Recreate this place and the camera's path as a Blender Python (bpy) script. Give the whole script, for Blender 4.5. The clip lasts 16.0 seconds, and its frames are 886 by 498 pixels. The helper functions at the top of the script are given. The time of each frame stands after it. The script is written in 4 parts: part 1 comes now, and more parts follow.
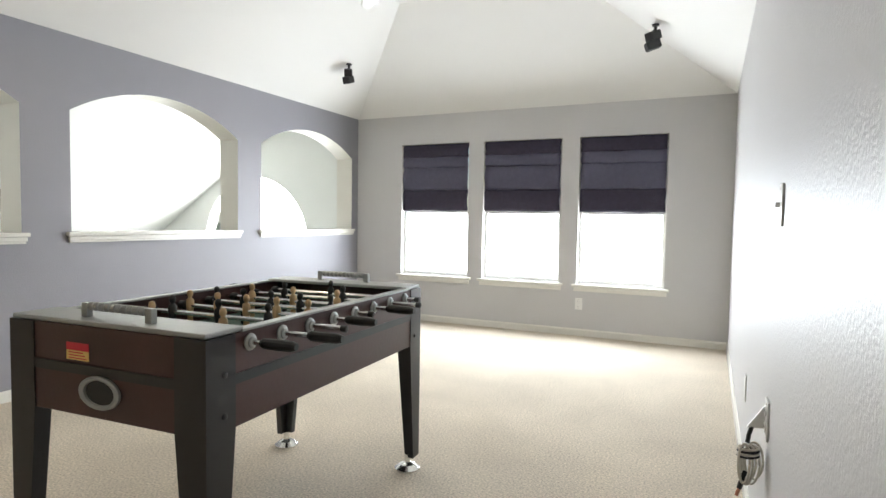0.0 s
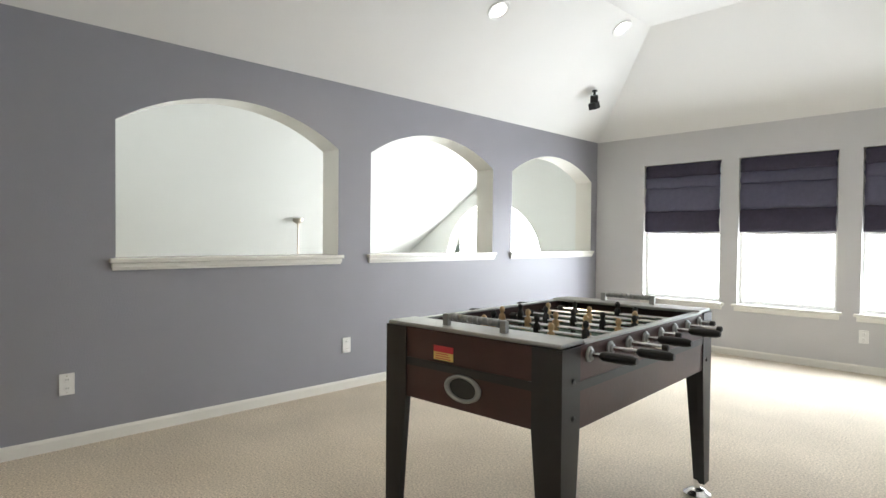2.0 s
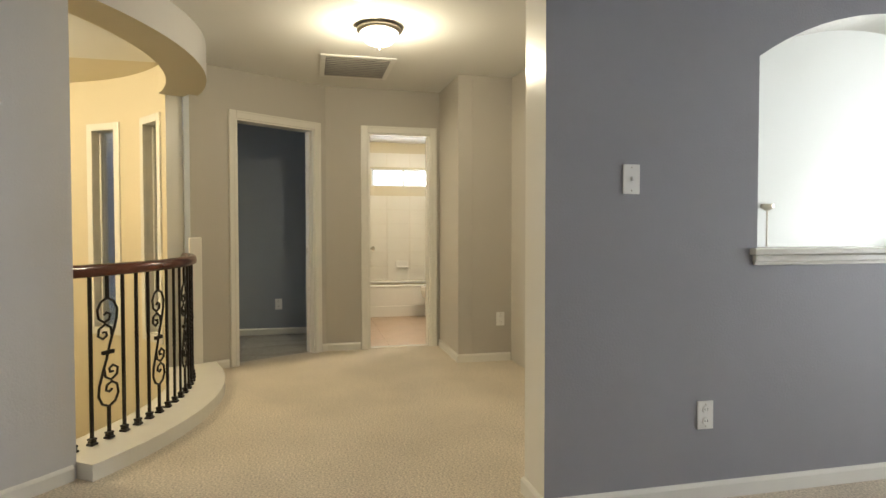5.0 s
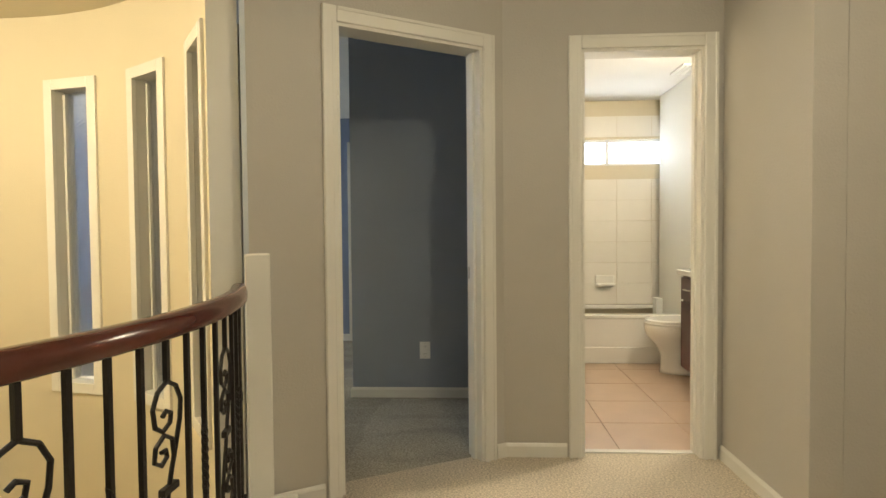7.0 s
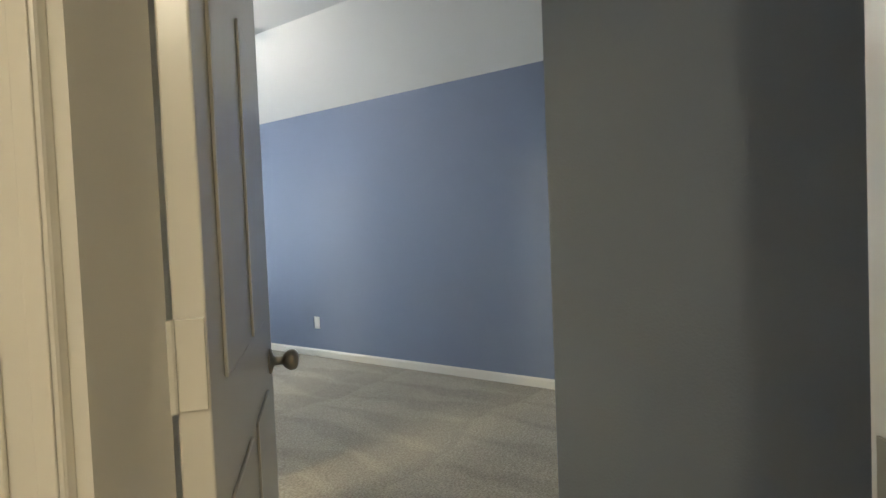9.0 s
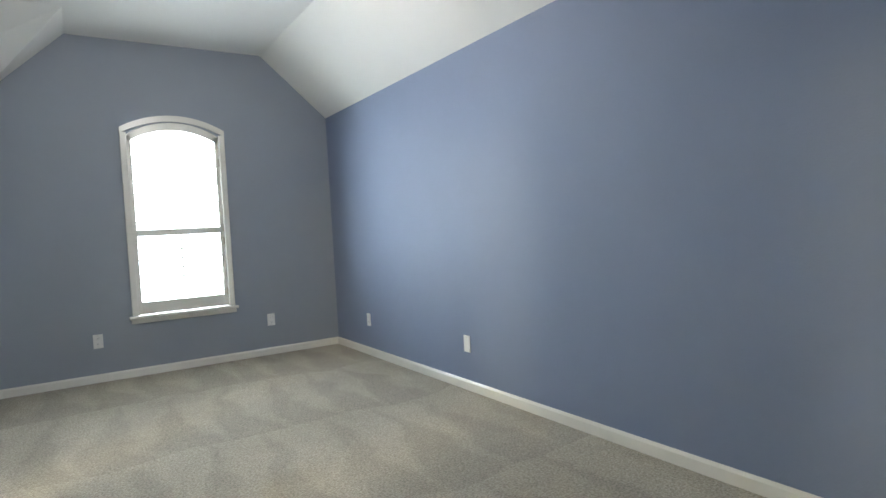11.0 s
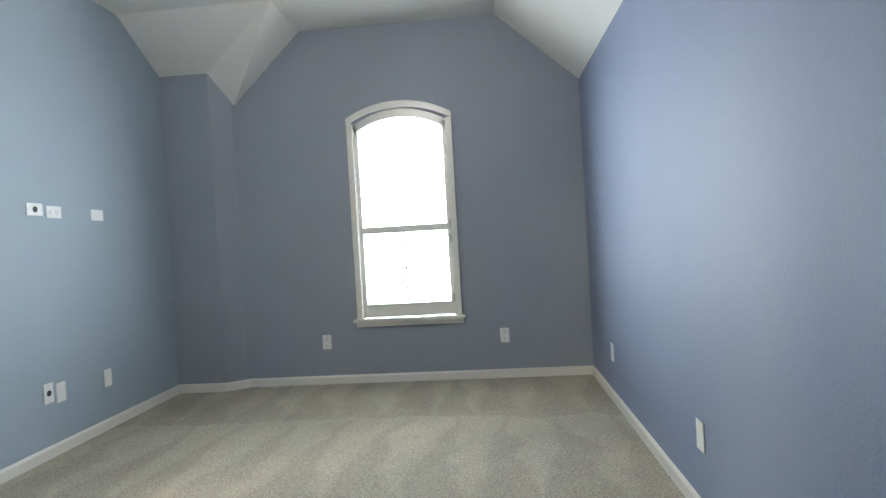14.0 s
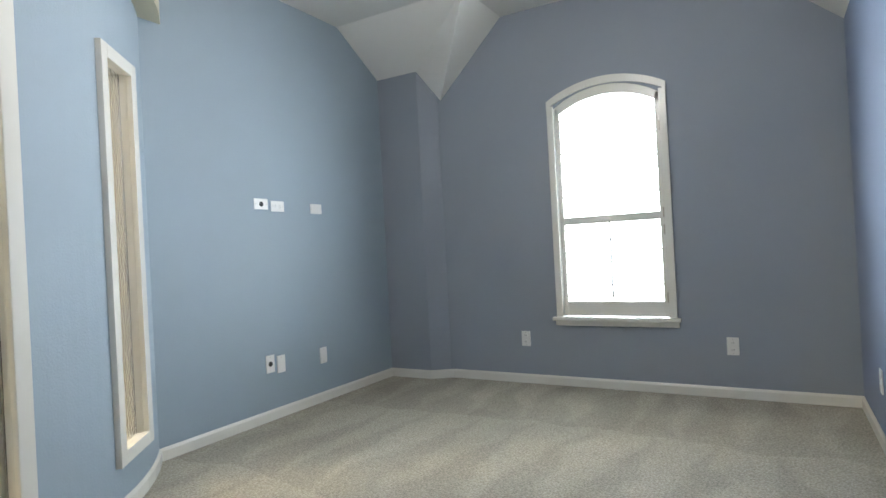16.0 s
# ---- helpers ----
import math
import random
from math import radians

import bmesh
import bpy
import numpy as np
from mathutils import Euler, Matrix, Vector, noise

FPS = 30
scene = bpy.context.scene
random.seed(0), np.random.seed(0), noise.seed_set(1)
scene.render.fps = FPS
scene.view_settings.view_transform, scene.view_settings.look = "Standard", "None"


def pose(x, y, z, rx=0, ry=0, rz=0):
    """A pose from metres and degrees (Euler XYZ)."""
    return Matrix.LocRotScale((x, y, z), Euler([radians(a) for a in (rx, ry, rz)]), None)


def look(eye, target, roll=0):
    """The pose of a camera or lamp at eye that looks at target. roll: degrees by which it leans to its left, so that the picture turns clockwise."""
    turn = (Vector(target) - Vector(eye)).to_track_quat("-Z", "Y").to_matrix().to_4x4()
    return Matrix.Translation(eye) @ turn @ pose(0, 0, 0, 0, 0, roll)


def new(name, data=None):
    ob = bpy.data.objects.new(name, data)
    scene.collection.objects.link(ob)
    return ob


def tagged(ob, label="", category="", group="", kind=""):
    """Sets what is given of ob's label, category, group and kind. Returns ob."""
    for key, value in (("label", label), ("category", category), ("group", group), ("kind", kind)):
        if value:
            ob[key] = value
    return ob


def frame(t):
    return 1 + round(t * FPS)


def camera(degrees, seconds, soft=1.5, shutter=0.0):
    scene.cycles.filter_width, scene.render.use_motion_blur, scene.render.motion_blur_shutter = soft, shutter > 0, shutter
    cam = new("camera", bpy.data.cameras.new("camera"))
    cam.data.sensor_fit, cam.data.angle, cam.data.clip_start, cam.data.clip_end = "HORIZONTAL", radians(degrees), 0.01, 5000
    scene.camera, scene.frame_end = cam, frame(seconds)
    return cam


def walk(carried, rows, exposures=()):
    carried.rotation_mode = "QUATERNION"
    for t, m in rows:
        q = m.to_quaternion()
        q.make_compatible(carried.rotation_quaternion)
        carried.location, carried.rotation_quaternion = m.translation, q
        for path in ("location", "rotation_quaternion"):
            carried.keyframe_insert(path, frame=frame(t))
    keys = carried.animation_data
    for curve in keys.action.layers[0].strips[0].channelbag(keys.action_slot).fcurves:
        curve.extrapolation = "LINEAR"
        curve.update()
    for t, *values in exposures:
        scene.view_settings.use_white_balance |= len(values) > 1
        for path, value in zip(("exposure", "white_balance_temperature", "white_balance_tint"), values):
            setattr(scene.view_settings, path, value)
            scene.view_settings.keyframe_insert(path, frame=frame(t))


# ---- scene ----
cam = camera(75.2, 16.0)

PATH = [
    (0, (3.841, 0.337, 1.145), (2.999, 2.148, 1.045), 0.9),
    (0.5, (3.8, 0.325, 1.157), (2.863, 2.089, 1.061), 0.9),
    (1, (3.739, 0.258, 1.155), (2.628, 1.92, 1.08), 0.8),
    (1.5, (3.682, 0.132, 1.162), (2.398, 1.664, 1.118), 0.6),
    (2, (3.646, -0.033, 1.156), (2.222, 1.371, 1.12), 0.5),
    (2.5, (3.582, -0.2, 1.138), (2.089, 1.13, 1.101), 0.4),
    (3, (3.486, -0.357, 1.134), (1.867, 0.816, 1.091), 0.1),
    (3.5, (3.285, -0.458, 1.11), (1.486, 0.415, 1.064), -0.4),
    (4, (2.923, -0.6, 1.097), (1.039, 0.069, 1.045), -0.5),
    (4.5, (2.477, -0.789, 1.099), (0.556, -0.235, 1.045), -0.5),
    (4.7, (2.321, -0.832, 1.087), (0.388, -0.322, 1.035), -0.3),
    (6.8, (-0.255, -0.904, 1.159), (-2.253, -0.946, 1.084), -0.4),
    (7, (-0.489, -0.899, 1.143), (-2.486, -1.001, 1.08), -0.5),
    (7.5, (-1.08, -0.845, 1.175), (-3.055, -1.16, 1.106), -1.0),
    (8, (-1.644, -0.856, 1.168), (-3.577, -1.362, 1.097), -1.7),
    (8.5, (-2.25, -0.875, 1.172), (-4.087, -1.666, 1.1), -1.9),
    (9, (-2.72, -0.93, 1.175), (-4.338, -2.106, 1.105), -2.4),
    (9.5, (-3.285, -1.06, 1.105), (-4.661, -2.51, 1.062), -2.5),
    (10, (-3.638, -1.312, 1.159), (-4.835, -2.913, 1.104), -2.9),
    (12.3, (-4.902, -2.49, 1.097), (-5.731, -4.31, 1.047), -2.6),
    (12.5, (-5.009, -2.54, 1.096), (-5.719, -4.409, 1.051), -2.7),
    (13, (-5.247, -2.664, 1.091), (-5.69, -4.614, 1.05), -2.9),
    (13.5, (-5.49, -2.776, 1.114), (-5.641, -4.77, 1.077), -3.2),
    (14, (-5.687, -2.916, 1.13), (-5.524, -4.91, 1.096), -3.3),
    (14.5, (-5.841, -3.103, 1.13), (-5.457, -5.066, 1.103), -3.3),
    (15, (-5.942, -3.249, 1.144), (-5.396, -5.173, 1.107), -3.2),
    (15.5, (-5.984, -3.301, 1.073), (-5.235, -5.156, 1.067), -3.2),
    (16, (-6.047, -3.318, 1.067), (-5.042, -5.047, 1.071), -3.0),
]
EXPOSURES = [(0, 0.0), (4.5, 0.0), (7, 0.1), (9, 0.25), (12.5, 0.42), (16, 0.42)]
walk(cam, [(t, look(eye, target, roll)) for t, eye, target, roll in PATH], EXPOSURES)

# ---- world, daylight and lamps ----
world = bpy.data.worlds.new("world")
scene.world = world
world.use_nodes = True
wn = world.node_tree
sky = wn.nodes.new("ShaderNodeTexSky")
sky.sky_type = "NISHITA"
sky.sun_disc = False
sky.sun_elevation, sky.sun_rotation = radians(50), radians(140)
wn.links.new(sky.outputs[0], wn.nodes["Background"].inputs[0])
wn.nodes["Background"].inputs[1].default_value = 0.14
sun = new("sun", bpy.data.lights.new("sun", "SUN"))
sun.data.energy, sun.data.angle, sun.data.color = 1.0, radians(12), (1, 0.96, 0.9)
sun.matrix_world = look((0, 0, 20), (-6, 8, 0))


def area_lamp(name, eye, target, w, h, watts, color):
    lamp = new(name, bpy.data.lights.new(name, "AREA"))
    lamp.data.shape, lamp.data.size, lamp.data.size_y = "RECTANGLE", w, h
    lamp.data.energy, lamp.data.color = watts, color
    lamp.matrix_world = look(eye, target)
    return lamp


def bulb(name, x, y, z, watts, color, radius=0.06):
    lamp = new(name, bpy.data.lights.new(name, "POINT"))
    lamp.data.energy, lamp.data.color, lamp.data.shadow_soft_size = watts, color, radius
    lamp.location = (x, y, z)
    return lamp


DAY = (0.86, 0.93, 1.0)
WARM = (1.0, 0.89, 0.65)
for xm in (1.015, 2.02, 3.04):
    area_lamp("window_daylight", (xm, 6.30, 0.88), (xm, 0, 0.62), 0.78, 0.70, 46, DAY)
area_lamp("bedroom_daylight", (-5.01, -7.66, 1.37), (-5.01, 0, 1.37), 0.78, 1.74, 74, (0.78, 0.91, 1.0))
area_lamp("bath_daylight", (-6.26, 0.5, 1.86), (0, 0.5, 1.5), 1.0, 0.26, 12, DAY)
area_lamp("foyer_daylight", (-2.4, 7.18, 1.2), (-2.4, 0, 1.0), 1.7, 1.6, 230, (0.95, 0.98, 1.0))
bulb("hall_bulb", -1.56, -0.45, 2.19, 25, WARM, 0.08)
bulb("rotunda_bulb", -1.93, -3.62, 2.2, 120, (1.0, 0.86, 0.58), 0.12)
bulb("bath_bulb", -4.1, 0.75, 2.1, 46, (1.0, 0.86, 0.64), 0.1)
bulb("fan_bulb", -4.95, -5.12, 2.58, 29, (1.0, 0.97, 0.94), 0.07)
# Two spots near the downlights; last two added as fill, no fitting there.
for cx, cy in ((1.25, 3.95), (0.95, 2.2), (2.9, 0.2), (1.2, -1.2)):
    can = new("can_fill_spot", bpy.data.lights.new("can_fill_spot", "SPOT"))
    can.data.energy, can.data.color, can.data.spot_size, can.data.spot_blend, can.data.shadow_soft_size = 20, (1, 0.85, 0.62), radians(130), 0.8, 0.05
    can.location = (cx, cy, 2.28 + 0.6 * min(cx, 1.2))

# ---- materials ----


def material(name, color, rough=0.6, metal=0.0, vary=0.06, scale=3.0, bump=0.0, bump_scale=200.0, spec=0.5):
    m = bpy.data.materials.new(name)
    m.use_nodes = True
    nt = m.node_tree
    b = nt.nodes["Principled BSDF"]
    b.inputs["Roughness"].default_value, b.inputs["Metallic"].default_value = rough, metal
    b.inputs["Specular IOR Level"].default_value = spec
    tc = nt.nodes.new("ShaderNodeTexCoord")
    n1 = nt.nodes.new("ShaderNodeTexNoise")
    n1.inputs["Scale"].default_value, n1.inputs["Detail"].default_value = scale, 6
    nt.links.new(tc.outputs["Object"], n1.inputs["Vector"])
    ramp = nt.nodes.new("ShaderNodeMixRGB")
    ramp.inputs[1].default_value = (*[c * (1 - vary) for c in color], 1)
    ramp.inputs[2].default_value = (*[min(1, c * (1 + vary)) for c in color], 1)
    nt.links.new(n1.outputs[0], ramp.inputs[0])
    nt.links.new(ramp.outputs[0], b.inputs["Base Color"])
    if bump:
        n2 = nt.nodes.new("ShaderNodeTexNoise")
        n2.inputs["Scale"].default_value, n2.inputs["Detail"].default_value = bump_scale, 3
        nt.links.new(tc.outputs["Object"], n2.inputs["Vector"])
        bp = nt.nodes.new("ShaderNodeBump")
        bp.inputs["Strength"].default_value, bp.inputs["Distance"].default_value = bump, 0.004
        nt.links.new(n2.outputs[0], bp.inputs["Height"])
        nt.links.new(bp.outputs[0], b.inputs["Normal"])
    return m


def glow(name, color, strength):
    m = bpy.data.materials.new(name)
    m.use_nodes = True
    b = m.node_tree.nodes["Principled BSDF"]
    b.inputs["Base Color"].default_value = (*color, 1)
    b.inputs["Emission Color"].default_value = (*color, 1)
    b.inputs["Emission Strength"].default_value = strength
    return m


def glass(name, rough=0.0, color=(1, 1, 1), bump=0.0):
    m = bpy.data.materials.new(name)
    m.use_nodes = True
    nt = m.node_tree
    b = nt.nodes["Principled BSDF"]
    b.inputs["Base Color"].default_value = (*color, 1)
    b.inputs["Roughness"].default_value, b.inputs["Transmission Weight"].default_value, b.inputs["IOR"].default_value = rough, 1.0, 1.45
    if bump:
        n2 = nt.nodes.new("ShaderNodeTexVoronoi")
        n2.inputs["Scale"].default_value = 60
        tc = nt.nodes.new("ShaderNodeTexCoord")
        nt.links.new(tc.outputs["Object"], n2.inputs["Vector"])
        bp = nt.nodes.new("ShaderNodeBump")
        bp.inputs["Strength"].default_value, bp.inputs["Distance"].default_value = bump, 0.01
        nt.links.new(n2.outputs[0], bp.inputs["Height"])
        nt.links.new(bp.outputs[0], b.inputs["Normal"])
    return m


def vacuum_strokes(nt, tc):
    """Wedges left by a vacuum cleaner: pointed strokes side by side, in rows about a metre and a half long."""
    def calc(op, a, b):
        n = nt.nodes.new("ShaderNodeMath")
        n.operation = op
        for k, v in enumerate((a, b)):
            if isinstance(v, float):
                n.inputs[k].default_value = v
            else:
                nt.links.new(v, n.inputs[k])
        return n

    wobble = nt.nodes.new("ShaderNodeTexNoise")
    wobble.inputs["Scale"].default_value, wobble.inputs["Detail"].default_value = 1.3, 2
    nt.links.new(tc.outputs["Object"], wobble.inputs["Vector"])
    xyz = nt.nodes.new("ShaderNodeSeparateXYZ")
    nt.links.new(tc.outputs["Object"], xyz.inputs[0])
    sway = calc("MULTIPLY", wobble.outputs[0], 0.55)
    x = calc("ADD", xyz.outputs[0], sway.outputs[0])
    y = calc("ADD", xyz.outputs[1], sway.outputs[0])
    across = calc("DIVIDE", calc("PINGPONG", x.outputs[0], 0.17).outputs[0], 0.17)
    along = calc("FRACT", calc("DIVIDE", y.outputs[0], 1.25).outputs[0], 0.0)
    return calc("SUBTRACT", across.outputs[0], along.outputs[0])


def carpet_material(name, color, tracks):
    """Cut pile: fine tuft speckle, soft patches and, where it was vacuumed, brushed tracks."""
    m = material(name, color, 0.95, 0, 0.0, 1.2, 0.5, 170, 0.1)
    nt = m.node_tree
    b = nt.nodes["Principled BSDF"]
    tc = nt.nodes.new("ShaderNodeTexCoord")
    tuft = nt.nodes.new("ShaderNodeTexNoise")
    tuft.inputs["Scale"].default_value, tuft.inputs["Detail"].default_value = 105, 4
    patch = nt.nodes.new("ShaderNodeTexNoise")
    patch.inputs["Scale"].default_value, patch.inputs["Detail"].default_value = 1.6, 3
    wave = vacuum_strokes(nt, tc)
    for n in (tuft, patch):
        nt.links.new(tc.outputs["Object"], n.inputs["Vector"])
    mixes = []
    for fac, amount in ((tuft, 0.33), (patch, 0.10), (wave, tracks)):
        ma = nt.nodes.new("ShaderNodeMapRange")
        lo, hi = (0.3, 0.7) if fac is not wave else (-0.16, 0.16)
        ma.inputs["From Min"].default_value, ma.inputs["From Max"].default_value = lo, hi
        ma.inputs["To Min"].default_value, ma.inputs["To Max"].default_value = 1 - amount, 1 + amount
        nt.links.new(fac.outputs[0], ma.inputs["Value"])
        mixes.append(ma)
    cur = mixes[0].outputs[0]
    for other in mixes[1:]:
        mu = nt.nodes.new("ShaderNodeMath")
        mu.operation = "MULTIPLY"
        nt.links.new(cur, mu.inputs[0])
        nt.links.new(other.outputs[0], mu.inputs[1])
        cur = mu.outputs[0]
    vm = nt.nodes.new("ShaderNodeVectorMath")
    vm.operation = "SCALE"
    vm.inputs[0].default_value = color
    nt.links.new(cur, vm.inputs["Scale"])
    nt.links.new(vm.outputs[0], b.inputs["Base Color"])
    return m


M_ARCH = material("violet_grey_paint", (0.265, 0.26, 0.285), 0.55, 0, 0.04, 2.0, 0.35, 110)
M_PALE = material("pale_grey_paint", (0.53, 0.52, 0.515), 0.5, 0, 0.03, 2.0, 0.35, 110)
M_HALL = material("greige_paint", (0.47, 0.44, 0.39), 0.55, 0, 0.04, 2.0, 0.35, 110)
# Bedroom walls, a tone each: west; window and closet side; east with rotunda.
M_BLUE = material("slate_blue_wall", (0.185, 0.226, 0.33), 0.62, 0, 0.05, 2.0, 0.35, 110)
M_GREY = material("blue_grey_wall", (0.284, 0.314, 0.362), 0.6, 0, 0.05, 2.0, 0.35, 110)
M_LIGHTBLUE = material("light_blue_grey_wall", (0.305, 0.372, 0.43), 0.6, 0, 0.05, 2.0, 0.35, 110)
M_CREAM = material("warm_cream_paint", (0.62, 0.55, 0.40), 0.55, 0, 0.04, 2.0, 0.3, 110)
M_CEIL = material("white_ceiling_paint", (0.74, 0.73, 0.70), 0.8, 0, 0.02, 2.0, 0.3, 140)
M_FOYER = material("foyer_white_paint", (0.72, 0.73, 0.70), 0.7, 0, 0.02, 2.0, 0.2, 120)
M_TRIM = material("white_gloss_trim", (0.74, 0.72, 0.66), 0.25, 0, 0.03, 5.0)
M_PLATE = material("white_plastic", (0.78, 0.77, 0.74), 0.3)
M_CORD = material("ivory_cord", (0.55, 0.51, 0.43), 0.45)
M_COPPER = material("copper_tip", (0.42, 0.16, 0.09), 0.4, 0.5)
M_DARK = material("dark_slot", (0.02, 0.02, 0.02), 0.5)
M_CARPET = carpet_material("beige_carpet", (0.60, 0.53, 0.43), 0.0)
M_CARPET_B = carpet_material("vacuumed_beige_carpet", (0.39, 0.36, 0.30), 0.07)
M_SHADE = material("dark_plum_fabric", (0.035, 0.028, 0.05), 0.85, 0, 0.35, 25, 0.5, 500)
# Single-layer middle folds: daylight from behind painted into a lighter base, plus translucency.
M_SHADE_BACKLIT = material("backlit_single_layer_plum", (0.16, 0.15, 0.21), 0.85, 0, 0.35, 25, 0.5, 500)
lit = M_SHADE_BACKLIT.node_tree
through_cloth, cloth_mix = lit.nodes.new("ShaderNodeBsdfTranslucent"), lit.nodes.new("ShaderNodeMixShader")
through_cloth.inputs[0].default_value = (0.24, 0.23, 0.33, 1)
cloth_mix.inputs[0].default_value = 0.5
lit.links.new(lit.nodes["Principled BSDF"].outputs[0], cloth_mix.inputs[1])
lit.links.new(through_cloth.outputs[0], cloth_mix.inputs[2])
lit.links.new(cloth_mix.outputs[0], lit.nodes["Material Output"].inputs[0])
M_MAHOG = material("mahogany_laminate", (0.050, 0.016, 0.014), 0.38, 0, 0.35, 6, 0.1, 60)
M_BLACK = material("black_brown_laminate", (0.014, 0.012, 0.013), 0.40, 0, 0.3, 8)
M_SILVER = material("brushed_silver", (0.36, 0.37, 0.36), 0.4, 0.4, 0.1, 30)
M_CHROME = material("chrome", (0.75, 0.75, 0.74), 0.15, 1.0, 0.05, 10)
M_RUBBER = material("black_rubber", (0.012, 0.012, 0.012), 0.5)
M_TAN = material("tan_plastic", (0.52, 0.34, 0.17), 0.5, 0, 0.15, 20)
M_GREEN = material("playfield_green", (0.05, 0.10, 0.07), 0.5, 0, 0.2, 8)
M_RED = material("red_sticker", (0.6, 0.03, 0.04), 0.5)
M_YELLOW = material("yellow_sticker", (0.75, 0.55, 0.15), 0.5)
M_RAIL = material("red_mahogany_varnish", (0.085, 0.022, 0.014), 0.16, 0, 0.35, 14)
M_IRON = material("wrought_iron", (0.016, 0.013, 0.012), 0.42, 0.4, 0.3, 40, 0.2, 300)
M_NICKEL = material("aged_nickel", (0.42, 0.38, 0.31), 0.3, 1.0, 0.1, 20)
M_TILE = material("terracotta_beige_tile", (0.47, 0.34, 0.24), 0.35, 0, 0.14, 5, 0.1, 50)
M_GROUT = material("grey_grout", (0.25, 0.19, 0.15), 0.9)
M_WTILE = material("white_wall_tile", (0.78, 0.75, 0.68), 0.15, 0, 0.02, 5)
M_PORC = material("white_porcelain", (0.80, 0.78, 0.73), 0.08, 0, 0.02, 4)
M_CHERRY = material("dark_cherry_wood", (0.075, 0.022, 0.018), 0.3, 0, 0.35, 10)
M_WOODFAN = material("walnut_blade", (0.10, 0.035, 0.02), 0.35, 0, 0.3, 12)
M_VINYL = material("white_vinyl", (0.80, 0.80, 0.78), 0.4)
M_GLASS = glass("clear_glass")
M_RAIN = glass("pebbled_glass", 0.22, (0.95, 0.97, 1.0), 0.12)
M_LAMPGLASS = glow("lit_frosted_glass", (1.0, 0.90, 0.70), 9)
M_FANGLASS = glow("lit_fan_glass", (1.0, 0.97, 0.92), 10)
M_CAN = glow("lit_can_lens", (1.0, 0.95, 0.85), 12)
M_STONE = material("pale_stone_floor", (0.5, 0.48, 0.45), 0.4, 0, 0.15, 3)
M_GRASS = material("far_lawn", (0.10, 0.13, 0.06), 0.9, 0, 0.3, 0.5)
M_HOUSE = material("far_siding", (0.6, 0.58, 0.55), 0.8, 0, 0.1, 1)
M_ROOF = material("far_shingle", (0.16, 0.15, 0.15), 0.9, 0, 0.2, 2)

# ---- building helpers ----


def part(name, bm, mat, parent=None, label=""):
    """Links a bmesh as one mesh object, under a thing or part if one is given."""
    me = bpy.data.meshes.new(name)
    bmesh.ops.recalc_face_normals(bm, faces=bm.faces)
    bm.to_mesh(me)
    bm.free()
    for mm in (mat if isinstance(mat, (list, tuple)) else [mat]):
        me.materials.append(mm)
    ob = new(name, me)
    if parent:
        ob.parent = parent
    if label:
        ob["label"] = label
    return ob


def smooth(ob):
    for p in ob.data.polygons:
        p.use_smooth = True
    return ob


def base(name, m, label, category, group=""):
    ob = new(name)
    ob.matrix_world = m
    return tagged(ob, label, category, group)


def box(bm, x0, x1, y0, y1, z0, z1, bevel=0.0, m=None):
    vs = [bm.verts.new((x, y, z)) for x in (x0, x1) for y in (y0, y1) for z in (z0, z1)]
    fs = [bm.faces.new([vs[i] for i in f]) for f in ((0, 1, 3, 2), (4, 6, 7, 5), (0, 4, 5, 1), (2, 3, 7, 6), (0, 2, 6, 4), (1, 5, 7, 3))]
    if bevel:
        es = list({e for f in fs for e in f.edges})
        r = bmesh.ops.bevel(bm, geom=es, offset=bevel, segments=2, affect="EDGES", profile=0.5)
        vs = list({v for f in r["faces"] for v in f.verts} | {v for v in vs if v.is_valid})
    if m is not None:
        bmesh.ops.transform(bm, matrix=m, verts=vs)
    return bm


def B(*a, **k):
    return box(bmesh.new(), *a, **k)


def lathe(bm, profile, n=24, m=None):
    """profile: (radius, z) pairs turned about z."""
    rings = []
    for r, z in profile:
        rings.append([bm.verts.new((max(r, 1e-4) * math.cos(2 * math.pi * i / n), max(r, 1e-4) * math.sin(2 * math.pi * i / n), z)) for i in range(n)])
    for a, b in zip(rings, rings[1:]):
        for i in range(n):
            bm.faces.new((a[i], a[(i + 1) % n], b[(i + 1) % n], b[i]))
    bm.faces.new(rings[0][::-1])
    bm.faces.new(rings[-1])
    if m is not None:
        bmesh.ops.transform(bm, matrix=m, verts=[v for r in rings for v in r])
    return bm


def L(profile, n=24, m=None):
    return lathe(bmesh.new(), profile, n, m)


def tube(bm, pts, r, n=8, closed=False):
    pts = [Vector(p) for p in pts]
    rings = []
    prev = None
    for i, p in enumerate(pts):
        d = (pts[min(i + 1, len(pts) - 1)] - pts[max(i - 1, 0)]).normalized()
        u = (prev - d * prev.dot(d)) if prev is not None else d.orthogonal()
        u.normalize()
        prev = u
        w = d.cross(u)
        rings.append([bm.verts.new(p + r * (math.cos(2 * math.pi * k / n) * u + math.sin(2 * math.pi * k / n) * w)) for k in range(n)])
    for a, b in zip(rings, rings[1:]):
        for k in range(n):
            bm.faces.new((a[k], a[(k + 1) % n], b[(k + 1) % n], b[k]))
    bm.faces.new(rings[0][::-1])
    bm.faces.new(rings[-1])
    return bm


